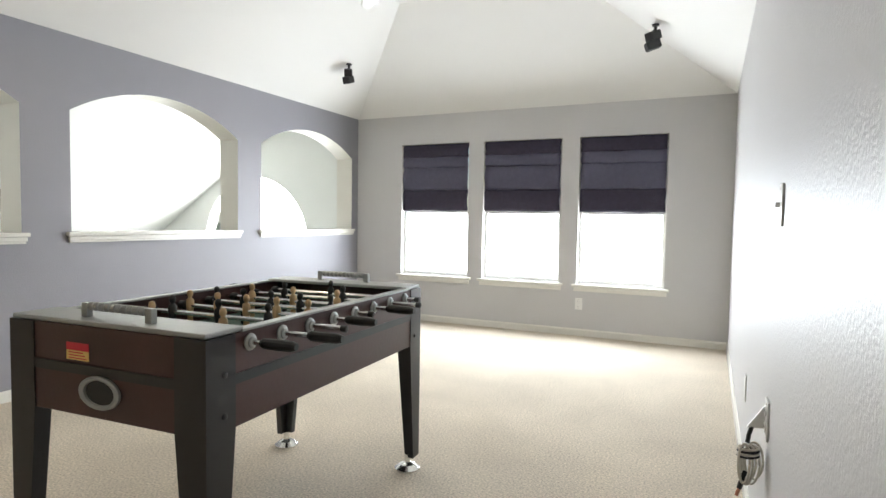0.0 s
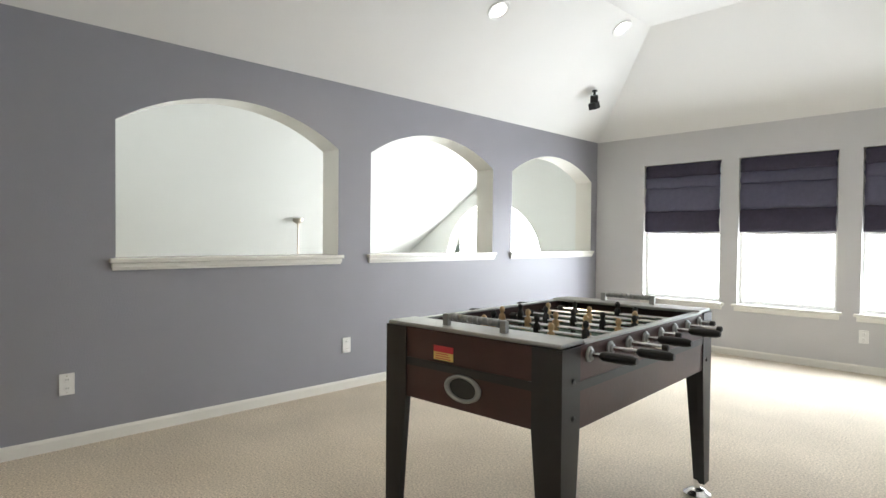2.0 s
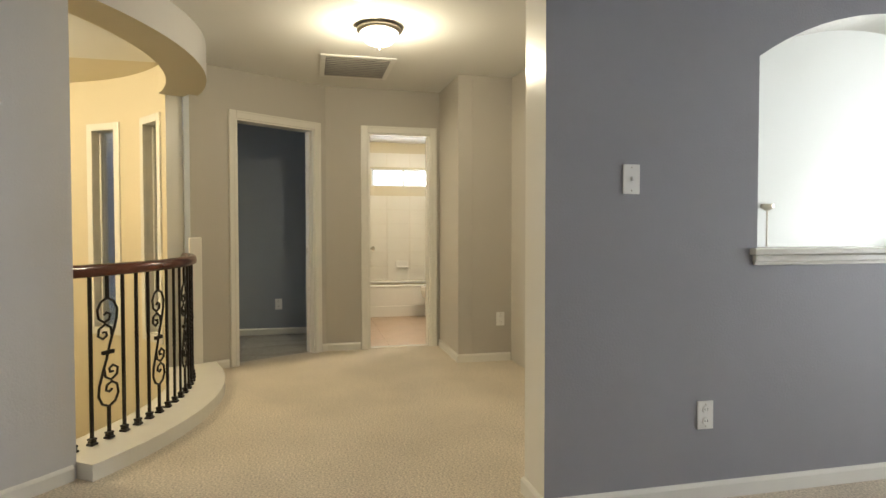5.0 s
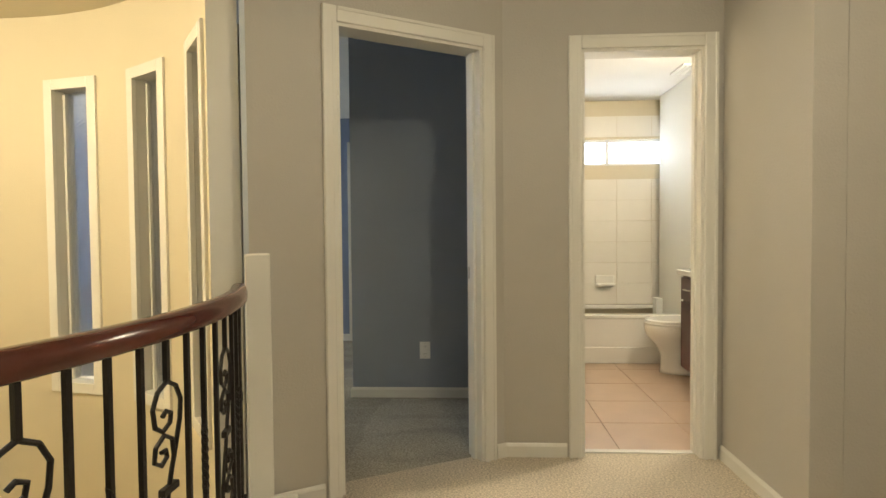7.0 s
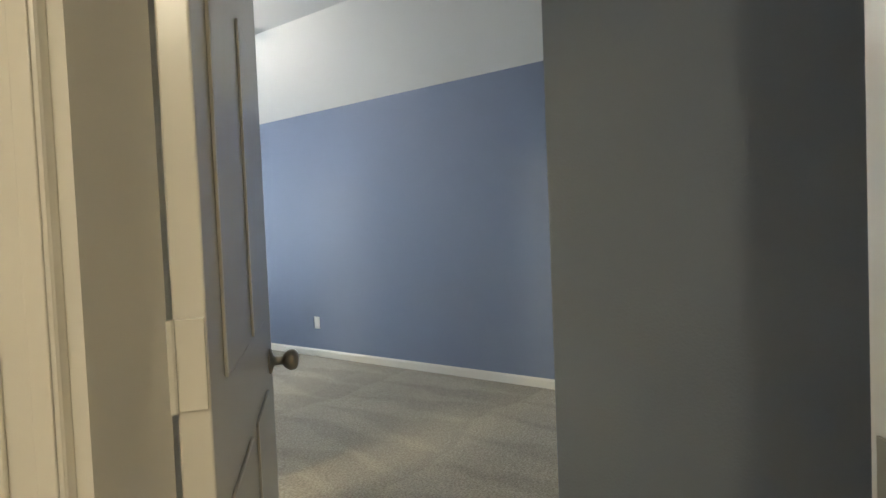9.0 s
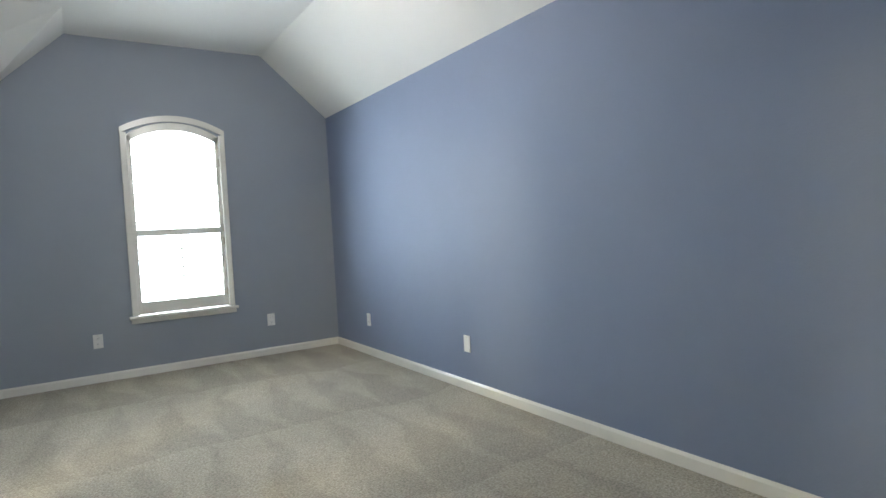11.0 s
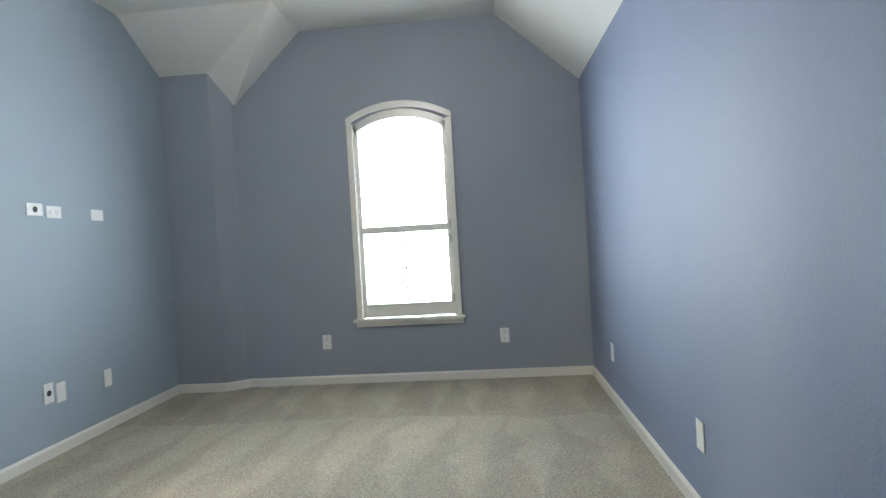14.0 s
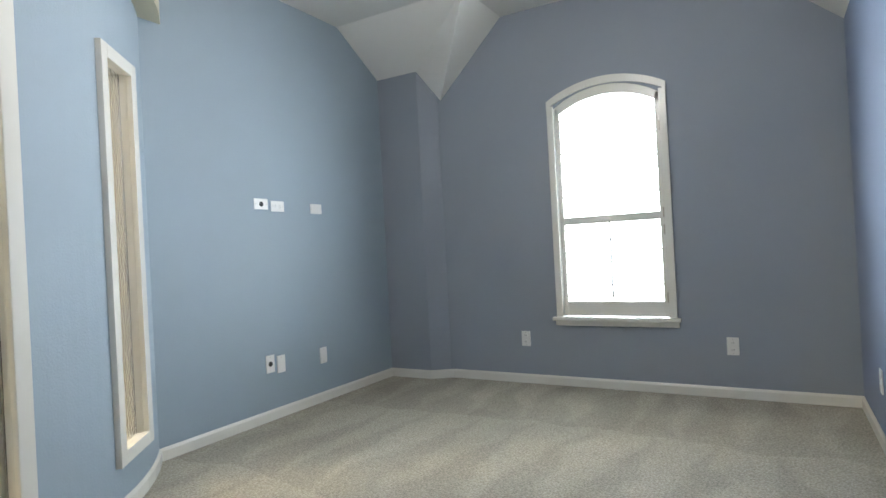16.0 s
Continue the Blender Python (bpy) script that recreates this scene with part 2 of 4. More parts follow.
def poly_prism(bm, pts, z0, z1):
    lo = [bm.verts.new((x, y, z0)) for x, y in pts]
    hi = [bm.verts.new((x, y, z1)) for x, y in pts]
    bm.faces.new(lo[::-1])
    bm.faces.new(hi)
    for i in range(len(pts)):
        j = (i + 1) % len(pts)
        bm.faces.new((lo[i], lo[j], hi[j], hi[i]))
    return bm


def sheet(bm, pts, thick=0.12):
    """A flat ceiling panel through 3D points, thickened upwards."""
    lo = [bm.verts.new(p) for p in pts]
    hi = [bm.verts.new((p[0], p[1], p[2] + thick)) for p in pts]
    bm.faces.new(lo)
    bm.faces.new(hi)
    for i in range(len(pts)):
        j = (i + 1) % len(pts)
        bm.faces.new((lo[i], lo[j], hi[j], hi[i]))
    return bm


def wall(name, p0, p1, thick, mats, z0, z1, openings=(), top=None):
    """A wall from p0 to p1 whose front lies on that line and whose body lies 'thick' to its left (negative: right).
    openings: (start, end, bottom, spring, rise); mats: front, rest. top(s): height along it."""
    p0, p1 = Vector(p0), Vector(p1)
    length = (p1 - p0).length
    d = (p1 - p0) / length
    nrm = Vector((-d.y, d.x)) * thick
    cuts = {0.0, length}
    for s0, s1, b, sp, rise in openings:
        k = 20 if rise else 1
        cuts |= {s0 + (s1 - s0) * i / k for i in range(k + 1)}
    cuts = sorted(cuts)
    bm = bmesh.new()

    def arch(o, s):
        s0, s1, b, sp, rise = o
        if not rise:
            return sp
        half = (s1 - s0) / 2
        rad = (half * half + rise * rise) / (2 * rise)
        return sp + rise - rad + math.sqrt(max(0, rad * rad - (s - s0 - half) ** 2))

    def column(a, b, za, zb, ta, tb):
        if max(ta - za, tb - zb) < 1e-4:
            return
        vs = []
        for s, lo, hi in ((a, za, ta), (b, zb, tb)):
            q = p0 + d * s
            for off in (Vector((0, 0)), nrm):
                for z in (lo, hi):
                    vs.append(bm.verts.new((q.x + off.x, q.y + off.y, z)))
        for k, f in enumerate(((0, 1, 5, 4), (2, 6, 7, 3), (0, 2, 3, 1), (4, 5, 7, 6), (0, 4, 6, 2), (1, 3, 7, 5))):
            bm.faces.new([vs[i] for i in f]).material_index = 0 if k == 0 else 1

    for a, b in zip(cuts, cuts[1:]):
        mid = (a + b) / 2
        ta, tb = (top(a), top(b)) if top else (z1, z1)
        hole = [o for o in openings if o[0] < mid < o[1]]
        if hole:
            o = hole[0]
            column(a, b, z0, z0, o[2], o[2])
            column(a, b, arch(o, a), arch(o, b), ta, tb)
        else:
            column(a, b, z0, z0, ta, tb)
    bmesh.ops.remove_doubles(bm, verts=bm.verts, dist=1e-5)
    ob = part(name, bm, mats)
    return tagged(ob, kind="structure")


def ring_wall(name, c, r0, r1, a0, a1, z0, z1, mats, holes=(), step=2.0):
    """A curved wall; mats: outer face, inner face, reveal. holes: (angle0, angle1, bottom, top)."""
    cuts = {a0, a1}
    for h0, h1, b, t in holes:
        cuts |= {h0, h1}
    k = a0
    while k < a1:
        cuts.add(k)
        k += step
    cuts = sorted(cuts)
    bm = bmesh.new()

    def seg(a, b, lo, hi):
        vs = []
        for ang in (a, b):
            ca, sa = math.cos(radians(ang)), math.sin(radians(ang))
            for r in (r1, r0):
                for z in (lo, hi):
                    vs.append(bm.verts.new((c[0] + r * ca, c[1] + r * sa, z)))
        for i, f in enumerate(((0, 1, 5, 4), (2, 6, 7, 3), (0, 2, 3, 1), (4, 5, 7, 6), (0, 4, 6, 2), (1, 3, 7, 5))):
            bm.faces.new([vs[j] for j in f]).material_index = min(i, 2)

    for a, b in zip(cuts, cuts[1:]):
        hole = [h for h in holes if h[0] < (a + b) / 2 < h[1]]
        if hole:
            seg(a, b, z0, hole[0][2])
            seg(a, b, hole[0][3], z1)
        else:
            seg(a, b, z0, z1)
    bmesh.ops.remove_doubles(bm, verts=bm.verts, dist=1e-5)
    ob = part(name, bm, mats)
    return tagged(ob, kind="structure")


def run_board(name, pts, h=0.070, t=0.013, side=1):
    """Baseboard along a line of plan points, with a rounded upper edge; side +1: body to the left."""
    bm = bmesh.new()
    prof = ((0, 0), (t, 0), (t, h * 0.78), (t * 0.6, h * 0.92), (t * 0.3, h), (0, h))
    pts = [Vector(p) for p in pts]
    rings = []
    for i, p in enumerate(pts):
        d0 = (p - pts[i - 1]).normalized() if i else (pts[1] - p).normalized()
        d1 = (pts[i + 1] - p).normalized() if i < len(pts) - 1 else d0
        n0, n1 = Vector((-d0.y, d0.x)), Vector((-d1.y, d1.x))
        n = (n0 + n1)
        n = n / max(0.3, n.dot(n0)) * side
        rings.append([bm.verts.new((p.x + n.x * o, p.y + n.y * o, z)) for o, z in prof])
    for a, b in zip(rings, rings[1:]):
        for k in range(len(prof)):
            j = (k + 1) % len(prof)
            bm.faces.new((a[k], a[j], b[j], b[k]))
    bm.faces.new(rings[0])
    bm.faces.new(rings[-1][::-1])
    return tagged(part(name, bm, M_TRIM), kind="structure")

# ---- structure: plan in metres ----
C = (-1.93, -3.62)           # centre of the stair rotunda
RO, RI = 2.07, 1.86          # its wall on the landing
RB = 1.98                    # its outer face in the bedroom
TOP = 2.32


def on_ring(r, a):
    return (C[0] + r * math.cos(radians(a)), C[1] + r * math.sin(radians(a)))


# floors
bm = bmesh.new()
ring = [on_ring(RO - 0.02, a) for a in range(-60, 116, 4)]
hall_pts = [(4.06, -2.9), (4.06, 6.3), (-0.1, 6.3), (-0.1, 0.85), (-3.45, 0.85), (-3.45, -0.75), (-2.92, -1.745)] + ring[::-1] + [(ring[0][0], -2.9 if ring[0][1] > -2.9 else ring[0][1])]
poly_prism(bm, [p for p in hall_pts if True], -0.15, 0.0)
tagged(part("floor", bm, M_CARPET), kind="structure")
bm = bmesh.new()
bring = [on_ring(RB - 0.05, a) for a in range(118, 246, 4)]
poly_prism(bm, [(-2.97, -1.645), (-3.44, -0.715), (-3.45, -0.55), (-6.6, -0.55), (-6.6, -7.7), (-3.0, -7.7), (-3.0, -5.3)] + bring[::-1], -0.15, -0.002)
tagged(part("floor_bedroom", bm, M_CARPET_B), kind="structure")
tagged(part("floor_foyer", B(-6, -0.1, -6.5, 8, -3.0, -2.9), M_STONE), kind="structure")

# game room walls
arches = [(0.94, 2.45, 1.0, 1.82, 0.23), (2.755, 4.235, 1.0, 1.83, 0.22), (4.53, 6.03, 1.0, 1.84, 0.22)]
wall("wall_west", (0, 0), (0, 6.16), 0.21, [M_ARCH, M_TRIM], 0, 2.40, arches)
wins = [(0.60, 1.43), (1.60, 2.445), (2.625, 3.455)]
wall("wall_north", (0, 6.16), (4.015, 6.16), 0.16, [M_PALE, M_TRIM], 0, 2.40, [(a, b, 0.52, 1.995, 0) for a, b in wins])
wall("wall_east", (4.015, 6.32), (4.015, -2.7), 0.15, [M_PALE, M_PALE], 0, 2.40)
wall("wall_south", (4.05, -2.55), (-0.9, -2.55), 0.15, [M_PALE, M_PALE], 0, 2.60)
# vaulted ceiling with hips
k = 1.25
zt = TOP + 0.6 * k
X0, X1, Y0, Y1 = -0.001, 4.015, -2.55, 6.16
bm = bmesh.new()
sheet(bm, [(X0, -2.7, TOP), (X0, Y1, TOP), (X0 + k, Y1 - k, zt), (X0 + k, -2.7, zt)])
sheet(bm, [(X0, Y1, TOP), (X1, Y1, TOP), (X1 - k, Y1 - k, zt), (X0 + k, Y1 - k, zt)])
sheet(bm, [(X1, Y1, TOP), (X1, -2.7, TOP), (X1 - k, -2.7, zt), (X1 - k, Y1 - k, zt)])
sheet(bm, [(X0 + k, Y1 - k, zt), (X1 - k, Y1 - k, zt), (X1 - k, -2.7, zt), (X0 + k, -2.7, zt)])
tagged(part("ceiling", bm, M_CEIL), kind="structure")
wall("wall_south_gable", (4.05, -2.56), (0.0, -2.56), 0.12, [M_PALE, M_PALE], 2.3, 3.2)

# hall: ceiling rises slightly away from the game room
bm = bmesh.new()
sheet(bm, [(0, -2.7, TOP), (0, 1.0, TOP), (-3.7, 1.0, 2.45), (-3.7, -2.7, 2.45)])
tagged(part("ceiling_hall", bm, M_CEIL), kind="structure")
wall("wall_hall_north", (-0.1, 0.80), (-2.75, 0.80), -0.06, [M_HALL, M_HALL], 0, 2.5)
wall("wall_hall_east_return", (-2.64, 0.80), (-2.64, 0.452), -0.12, [M_HALL, M_HALL], 0, 2.5)
wall("wall_hall_side", (-2.64, 0.33), (-3.50, 0.33), -0.12, [M_HALL, M_HALL], 0, 2.5)
bath_y0, bath_y1 = -0.357, 0.236
wall("wall_bath_door", (-3.38, 0.33), (-3.38, -0.745), -0.12, [M_HALL, M_CREAM], 0, 2.5, [(0.33 - bath_y1, 0.33 - bath_y0, 0, 2.03, 0)])
BD0, BD1 = Vector((-2.728, -1.784)), Vector((-3.381, -0.7415))   # wall with the bedroom door
bd = (BD1 - BD0).normalized()
bn = Vector((-bd.y, bd.x))
blen = (BD1 - BD0).length
s0, s1 = 0.37, 1.105
wall("wall_bedroom_door", BD1, BD0, -0.12, [M_HALL, M_GREY], 0, 2.5, [(blen - s1, blen - s0, 0, 2.03, 0)])

# rotunda
niches = [126.5, 147.5, 167.5, 194.5, 219.0]
hw = 4.1
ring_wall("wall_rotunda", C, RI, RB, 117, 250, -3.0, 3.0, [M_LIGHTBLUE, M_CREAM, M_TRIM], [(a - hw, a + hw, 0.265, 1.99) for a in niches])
ring_wall("wall_rotunda_landing", C, RI, RO, -110, 56.5, -3.0, 3.0, [M_PALE, M_CREAM, M_CREAM])
ring_wall("wall_rotunda_header", C, RI - 0.05, RO, 56.5, 117, 2.16, 3.0, [M_PALE, M_CREAM, M_CREAM])
ring_wall("wall_stairwell", C, RI, RO - 0.01, 56.5, 117, -3.0, -0.15, [M_CREAM, M_CREAM, M_CREAM])
tagged(part("ceiling_rotunda", L([(RO + 0.02, 2.42), (RO + 0.02, 2.55)], 64, pose(*C, 0)), M_CREAM), kind="structure")
tagged(ring_wall("stair_curb", C, RI - 0.05, RO + 0.10, 56.5, 113, -0.12, 0.075, [M_TRIM, M_TRIM, M_TRIM]), kind="structure")

# bedroom
BX0, BX1, BY0 = -6.45, -3.10, -7.51
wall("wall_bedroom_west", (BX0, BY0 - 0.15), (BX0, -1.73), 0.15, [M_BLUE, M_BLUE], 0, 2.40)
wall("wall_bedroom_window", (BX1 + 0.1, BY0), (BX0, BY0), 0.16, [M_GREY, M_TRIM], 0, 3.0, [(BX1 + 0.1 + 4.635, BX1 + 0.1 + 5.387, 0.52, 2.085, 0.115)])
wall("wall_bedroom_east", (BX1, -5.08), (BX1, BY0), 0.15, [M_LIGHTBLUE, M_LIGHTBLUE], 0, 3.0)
bm = poly_prism(bmesh.new(), [(BX1 + 0.02, BY0 - 0.02), (BX1 + 0.02, -7.40), (-3.50, -7.40), (-3.66, BY0 - 0.02)], 0, 2.9)
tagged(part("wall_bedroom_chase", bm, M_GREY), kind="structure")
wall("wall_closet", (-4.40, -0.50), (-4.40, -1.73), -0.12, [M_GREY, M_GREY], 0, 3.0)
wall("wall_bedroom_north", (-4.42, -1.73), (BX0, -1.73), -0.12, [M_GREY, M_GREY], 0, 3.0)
wall("wall_bath_south", (-3.39, -0.62), (-4.45, -0.62), -0.12, [M_GREY, M_CREAM], 0, 3.0)
FZ = 2.88
V = (-3.78, -6.89, FZ)
bm = bmesh.new()
sheet(bm, [(BX0, BY0, TOP), (BX0, -1.6, TOP), (-5.82, -1.6, FZ), (-5.82, BY0, FZ)])
sheet(bm, [(-5.82, BY0, FZ), (-5.82, -0.4, FZ), (-4.24, -0.4, FZ), (-4.24, BY0, FZ)])
sheet(bm, [(-4.24, BY0, FZ), (-4.24, -6.89, FZ), V, (-3.50, -7.40, 2.57), (-3.66, BY0, TOP)])
sheet(bm, [(BX1, -7.40, 2.57), (-3.50, -7.40, 2.57), V, (BX1, -6.89, FZ)])
sheet(bm, [(-4.24, -6.89, FZ), (-4.24, -0.4, FZ), (-2.6, -0.4, FZ), (-2.6, -6.89, FZ)])
tagged(part("ceiling_bedroom", bm, M_CEIL), kind="structure")

# bathroom
wall("wall_bath_west", (-6.15, -0.62), (-6.15, 1.4), 0.12, [M_CREAM, M_TRIM], 0, 2.5, [(0.62 - 0.06, 0.62 + 0.98, 1.76, 2.01, 0)])
wall("wall_bath_north", (-6.2, 1.16), (-3.4, 1.16), 0.12, [M_CREAM, M_CREAM], 0, 2.5)
wall("wall_bath_south_inner", (-4.45, -0.50), (-6.2, -0.50), 0.1, [M_CREAM, M_CREAM], 0, 2.5)
tagged(part("ceiling_bath", B(-6.3, -3.45, -0.6, 1.45, 2.38, 2.44), M_CEIL), kind="structure")
bath_floor = tagged(part("floor_bath", B(-6.2, -3.40, -0.6, 1.4, -0.15, -0.006), M_GROUT), kind="structure")

# foyer void beyond the arches
wall("wall_foyer_north", (-6.0, 7.0), (-0.1, 7.0), 0.2, [M_FOYER, M_TRIM], -3, 5.0, [(2.6, 4.6, -0.5, 0.90, 0.85)])
wall("wall_foyer_east", (-0.205, 6.16), (-0.205, 7.1), -0.1, [M_FOYER, M_FOYER], -3, 5.0)
wall("wall_foyer_east_upper", (-0.21, 7.1), (-0.21, 0.7), -0.12, [M_FOYER, M_FOYER], 2.45, 5.0)
wall("wall_foyer_south", (-0.1, 0.86), (-6, 0.86), -0.05, [M_FOYER, M_FOYER], -3, 5.0)
wall("wall_foyer_east_lower", (-0.21, 7.1), (-0.21, 0.7), -0.12, [M_FOYER, M_FOYER], -3, -0.1)
bm = bmesh.new()
sl = (2.07 - 0.88) / (4.41 - 2.56)
sheet(bm, [(-6.0, 0.87, 0.88 - 1.59 * sl), (-0.1, 0.87, 0.88 + 4.31 * sl), (-0.1, 7.05, 0.88 + 4.31 * sl), (-6.0, 7.05, 0.88 - 1.59 * sl)])
tagged(part("ceiling_foyer", bm, M_FOYER), kind="structure")
wall("wall_foyer_west", (-5.9, 0.8), (-5.9, 7.1), 0.1, [M_FOYER, M_FOYER], -3, 0.5)

# baseboards
run_board("baseboard", [(0, 6.147), (0, 0), (-0.21, 0), (-0.21, 0.79)], side=1)
run_board("baseboard", [(4.002, 6.16), (0, 6.16)], side=1)
run_board("baseboard", [(4.015, -2.5), (4.015, 6.16)], side=1)
run_board("baseboard", [(-2.64, 0.79), (-2.64, 0.33), (-3.38, 0.33)], side=1)
run_board("baseboard", [(-3.38, -0.43), (-3.38, -0.735), tuple(BD0 + bd * (s1 + 0.075))], side=1)
run_board("baseboard", [tuple(BD0 + bd * (s0 - 0.075)), tuple(BD0 + bd * 0.06)], side=1)
run_board("baseboard", [on_ring(RO, a) for a in range(56, -40, -4)], side=1)
run_board("baseboard", [(BX0, -1.75), (BX0, BY0), (-3.66, BY0), (-3.50, -7.40), (BX1, -7.40), (BX1, -5.26)] + [on_ring(RB, a) for a in range(234, 122, -4)], side=1)
run_board("baseboard", [(-4.40, -0.63), (-4.40, -1.73), (-6.40, -1.73)], side=1)


def casing(name, origin, along, normal, s0, s1, z0, z1, w=0.065, t=0.018, jamb=0.12, sill=False, mat=M_TRIM):
    """Stepped casing and jamb lining of an opening in a wall."""
    ob = new(name)
    a, n = Vector(along), Vector(normal)
    ob.matrix_world = Matrix(((a.x, n.x, 0, origin[0]), (a.y, n.y, 0, origin[1]), (0, 0, 1, 0), (0, 0, 0, 1)))
    tagged(ob, kind="structure")
    for u0, u1, v0, v1 in ((s0 - w, s0, z0, z1 + w), (s1, s1 + w, z0, z1 + w), (s0, s1, z1, z1 + w)) + (((s0 - w, s1 + w, z0 - w, z0),) if sill else ()):
        bm = B(u0, u1, 0.001, t, v0, v1, bevel=0.004)
        if v1 - v0 > u1 - u0:
            inner = (u1 - 0.022, u1 - 0.004) if u0 < s0 - w * 0.5 else (u0 + 0.004, u0 + 0.022)
            outer = (u0 + 0.003, u0 + 0.018) if u0 < s0 - w * 0.5 else (u1 - 0.018, u1 - 0.003)
            box(bm, *outer, t, t + 0.006, v0, v1 - 0.003, bevel=0.002)
            box(bm, *inner, t, t + 0.003, v0, v1 - w, bevel=0.001)
        else:
            box(bm, u0 + 0.003, u1 - 0.003, t, t + 0.006, v1 - 0.018, v1 - 0.003, bevel=0.002)
        part("casing", bm, mat, ob)
    if jamb:
        for u0, u1, v0, v1 in ((s0 - 0.001, s0 + 0.014, z0, z1), (s1 - 0.014, s1 + 0.001, z0, z1), (s0 + 0.014, s1 - 0.014, z1 - 0.014, z1 + 0.001)):
            part("jamb", B(u0, u1, -jamb - 0.002, 0.003, v0, v1), mat, ob)
    return ob


bath_frame = casing("door_1", (-3.38, 0), (0, -1, 0), (1, 0, 0), -bath_y1, -bath_y0, 0, 2.03)
for u0 in (-bath_y1 + 0.014, -bath_y0 - 0.026):
    part("door_stop", B(u0, u0 + 0.012, -0.085, -0.05, 0, 2.015), M_TRIM, bath_frame)
bed_frame = casing("door_2", BD0, (*bd, 0), (*(-bn), 0) if bn.x < 0 else (*bn, 0), s0, s1, 0, 2.03)
part("door_stop", B(s1 - 0.026, s1 - 0.014, -0.08, -0.045, 0, 2.015), M_TRIM, bed_frame)
part("strike_plate", B(s1 - 0.017, s1 - 0.013, -0.11, -0.085, 0.90, 0.96), M_NICKEL, bed_frame, "aged nickel strike plate")
# bedroom-side casing
for u0, u1, v0, v1 in ((s0 - 0.065, s0, 0, 2.095), (s1, s1 + 0.065, 0, 2.095), (s0, s1, 2.03, 2.095)):
    part("casing", B(u0, u1, -0.138, -0.121, v0, v1, bevel=0.004), M_TRIM, bed_frame)

# niche windows: casing on both faces, reveal and pebbled pane
for a in niches:
    nw = tagged(new("window_niche"), "tall narrow niche window with white casing and pebbled glass", "window", "rotunda niche windows", "structure")
    ca, sa = math.cos(radians(a)), math.sin(radians(a))
    nw.matrix_world = Matrix(((-sa, ca, 0, C[0]), (ca, sa, 0, C[1]), (0, 0, 1, 0), (0, 0, 0, 1)))
    wi = RI * math.sin(radians(hw))
    wo = RB * math.sin(radians(hw))
    for rr, ww, sg in ((RI, wi, -1), (RB, wo, 1)):
        rf = rr * math.cos(radians(hw + 1.5)) if sg < 0 else rr
        r0, r1 = (rf - 0.016, rf + 0.012) if sg < 0 else (rf - 0.012, rf + 0.016)
        for u0, u1, v0, v1 in ((-ww - 0.055, -ww + 0.006, 0.21, 2.045), (ww - 0.006, ww + 0.055, 0.21, 2.045), (-ww + 0.006, ww - 0.006, 0.21, 0.271), (-ww + 0.006, ww - 0.006, 1.984, 2.045)):
            part("casing", B(u0, u1, r0, r1, v0, v1, bevel=0.003), M_TRIM, nw)
    rm = (RI + RB) / 2 + 0.015
    pane = part("pane", B(-wi - 0.004, wi + 0.004, rm - 0.003, rm + 0.003, 0.265, 1.99), M_RAIN, nw, "pebbled glass pane")
    pane.visible_shadow = False
    for u0, u1, v0, v1 in ((-wi, -wi + 0.018, 0.265, 1.97), (wi - 0.018, wi, 0.265, 1.97)):
        part("stop", B(u0, u1, rm - 0.02, rm - 0.004, v0, v1), M_TRIM, nw)

# arch sills
for a, b, *_ in arches:
    bm = B(-0.25, 0.035, a - 0.035, b + 0.035 if b < 5 else b + 0.03, 1.001, 1.028, bevel=0.006)
    box(bm, 0.001, 0.022, a - 0.025, b + 0.025, 0.972, 1.0, bevel=0.005)
    box(bm, 0.001, 0.012, a - 0.02, b + 0.02, 0.958, 0.973, bevel=0.003)
    tagged(part("sill_trim", bm, M_TRIM), kind="structure")

# game room windows
for i, (a, b) in enumerate(wins):
    w = tagged(new("window_%d" % (i + 1)), kind="structure")
    w.location = (0, 6.16, 0)
    for u0, u1, v0, v1 in ((a, a + 0.035, 0.52, 1.995), (b - 0.035, b, 0.52, 1.995), (a + 0.035, b - 0.035, 0.52, 0.56), (a + 0.035, b - 0.035, 1.96, 1.995), (a + 0.035, b - 0.035, 1.225, 1.265)):
        part("window_frame", B(u0, u1, 0.07, 0.12, v0, v1, bevel=0.004), M_VINYL, w)
    p = part("pane", B(a + 0.03, b - 0.03, 0.094, 0.098, 0.55, 1.95), M_GLASS, w)
    p.visible_shadow = False
    bm = B(a - 0.045, b + 0.045, -0.04, 0.07, 0.495, 0.522, bevel=0.006)
    box(bm, a - 0.025, b + 0.025, -0.015, -0.001, 0.45, 0.495, bevel=0.004)
    part("window_sill", bm, M_TRIM, w)

# bathroom window
w = tagged(new("window_4"), kind="structure")
for u0, u1, v0, v1 in ((-0.06, -0.03, 1.76, 2.01), (0.95, 0.98, 1.76, 2.01), (-0.03, 0.95, 1.76, 1.785), (-0.03, 0.95, 1.985, 2.01), (0.40, 0.43, 1.785, 1.985)):
    part("window_frame", B(-6.22, -6.18, u0, u1, v0, v1), M_VINYL, w)
p = part("pane", B(-6.202, -6.198, -0.05, 0.97, 1.77, 2.0), M_GLASS, w)
p.visible_shadow = False

# bedroom window with plantation shutter
w = tagged(new("window_5"), kind="structure")
wx0, wx1 = -5.387, -4.635


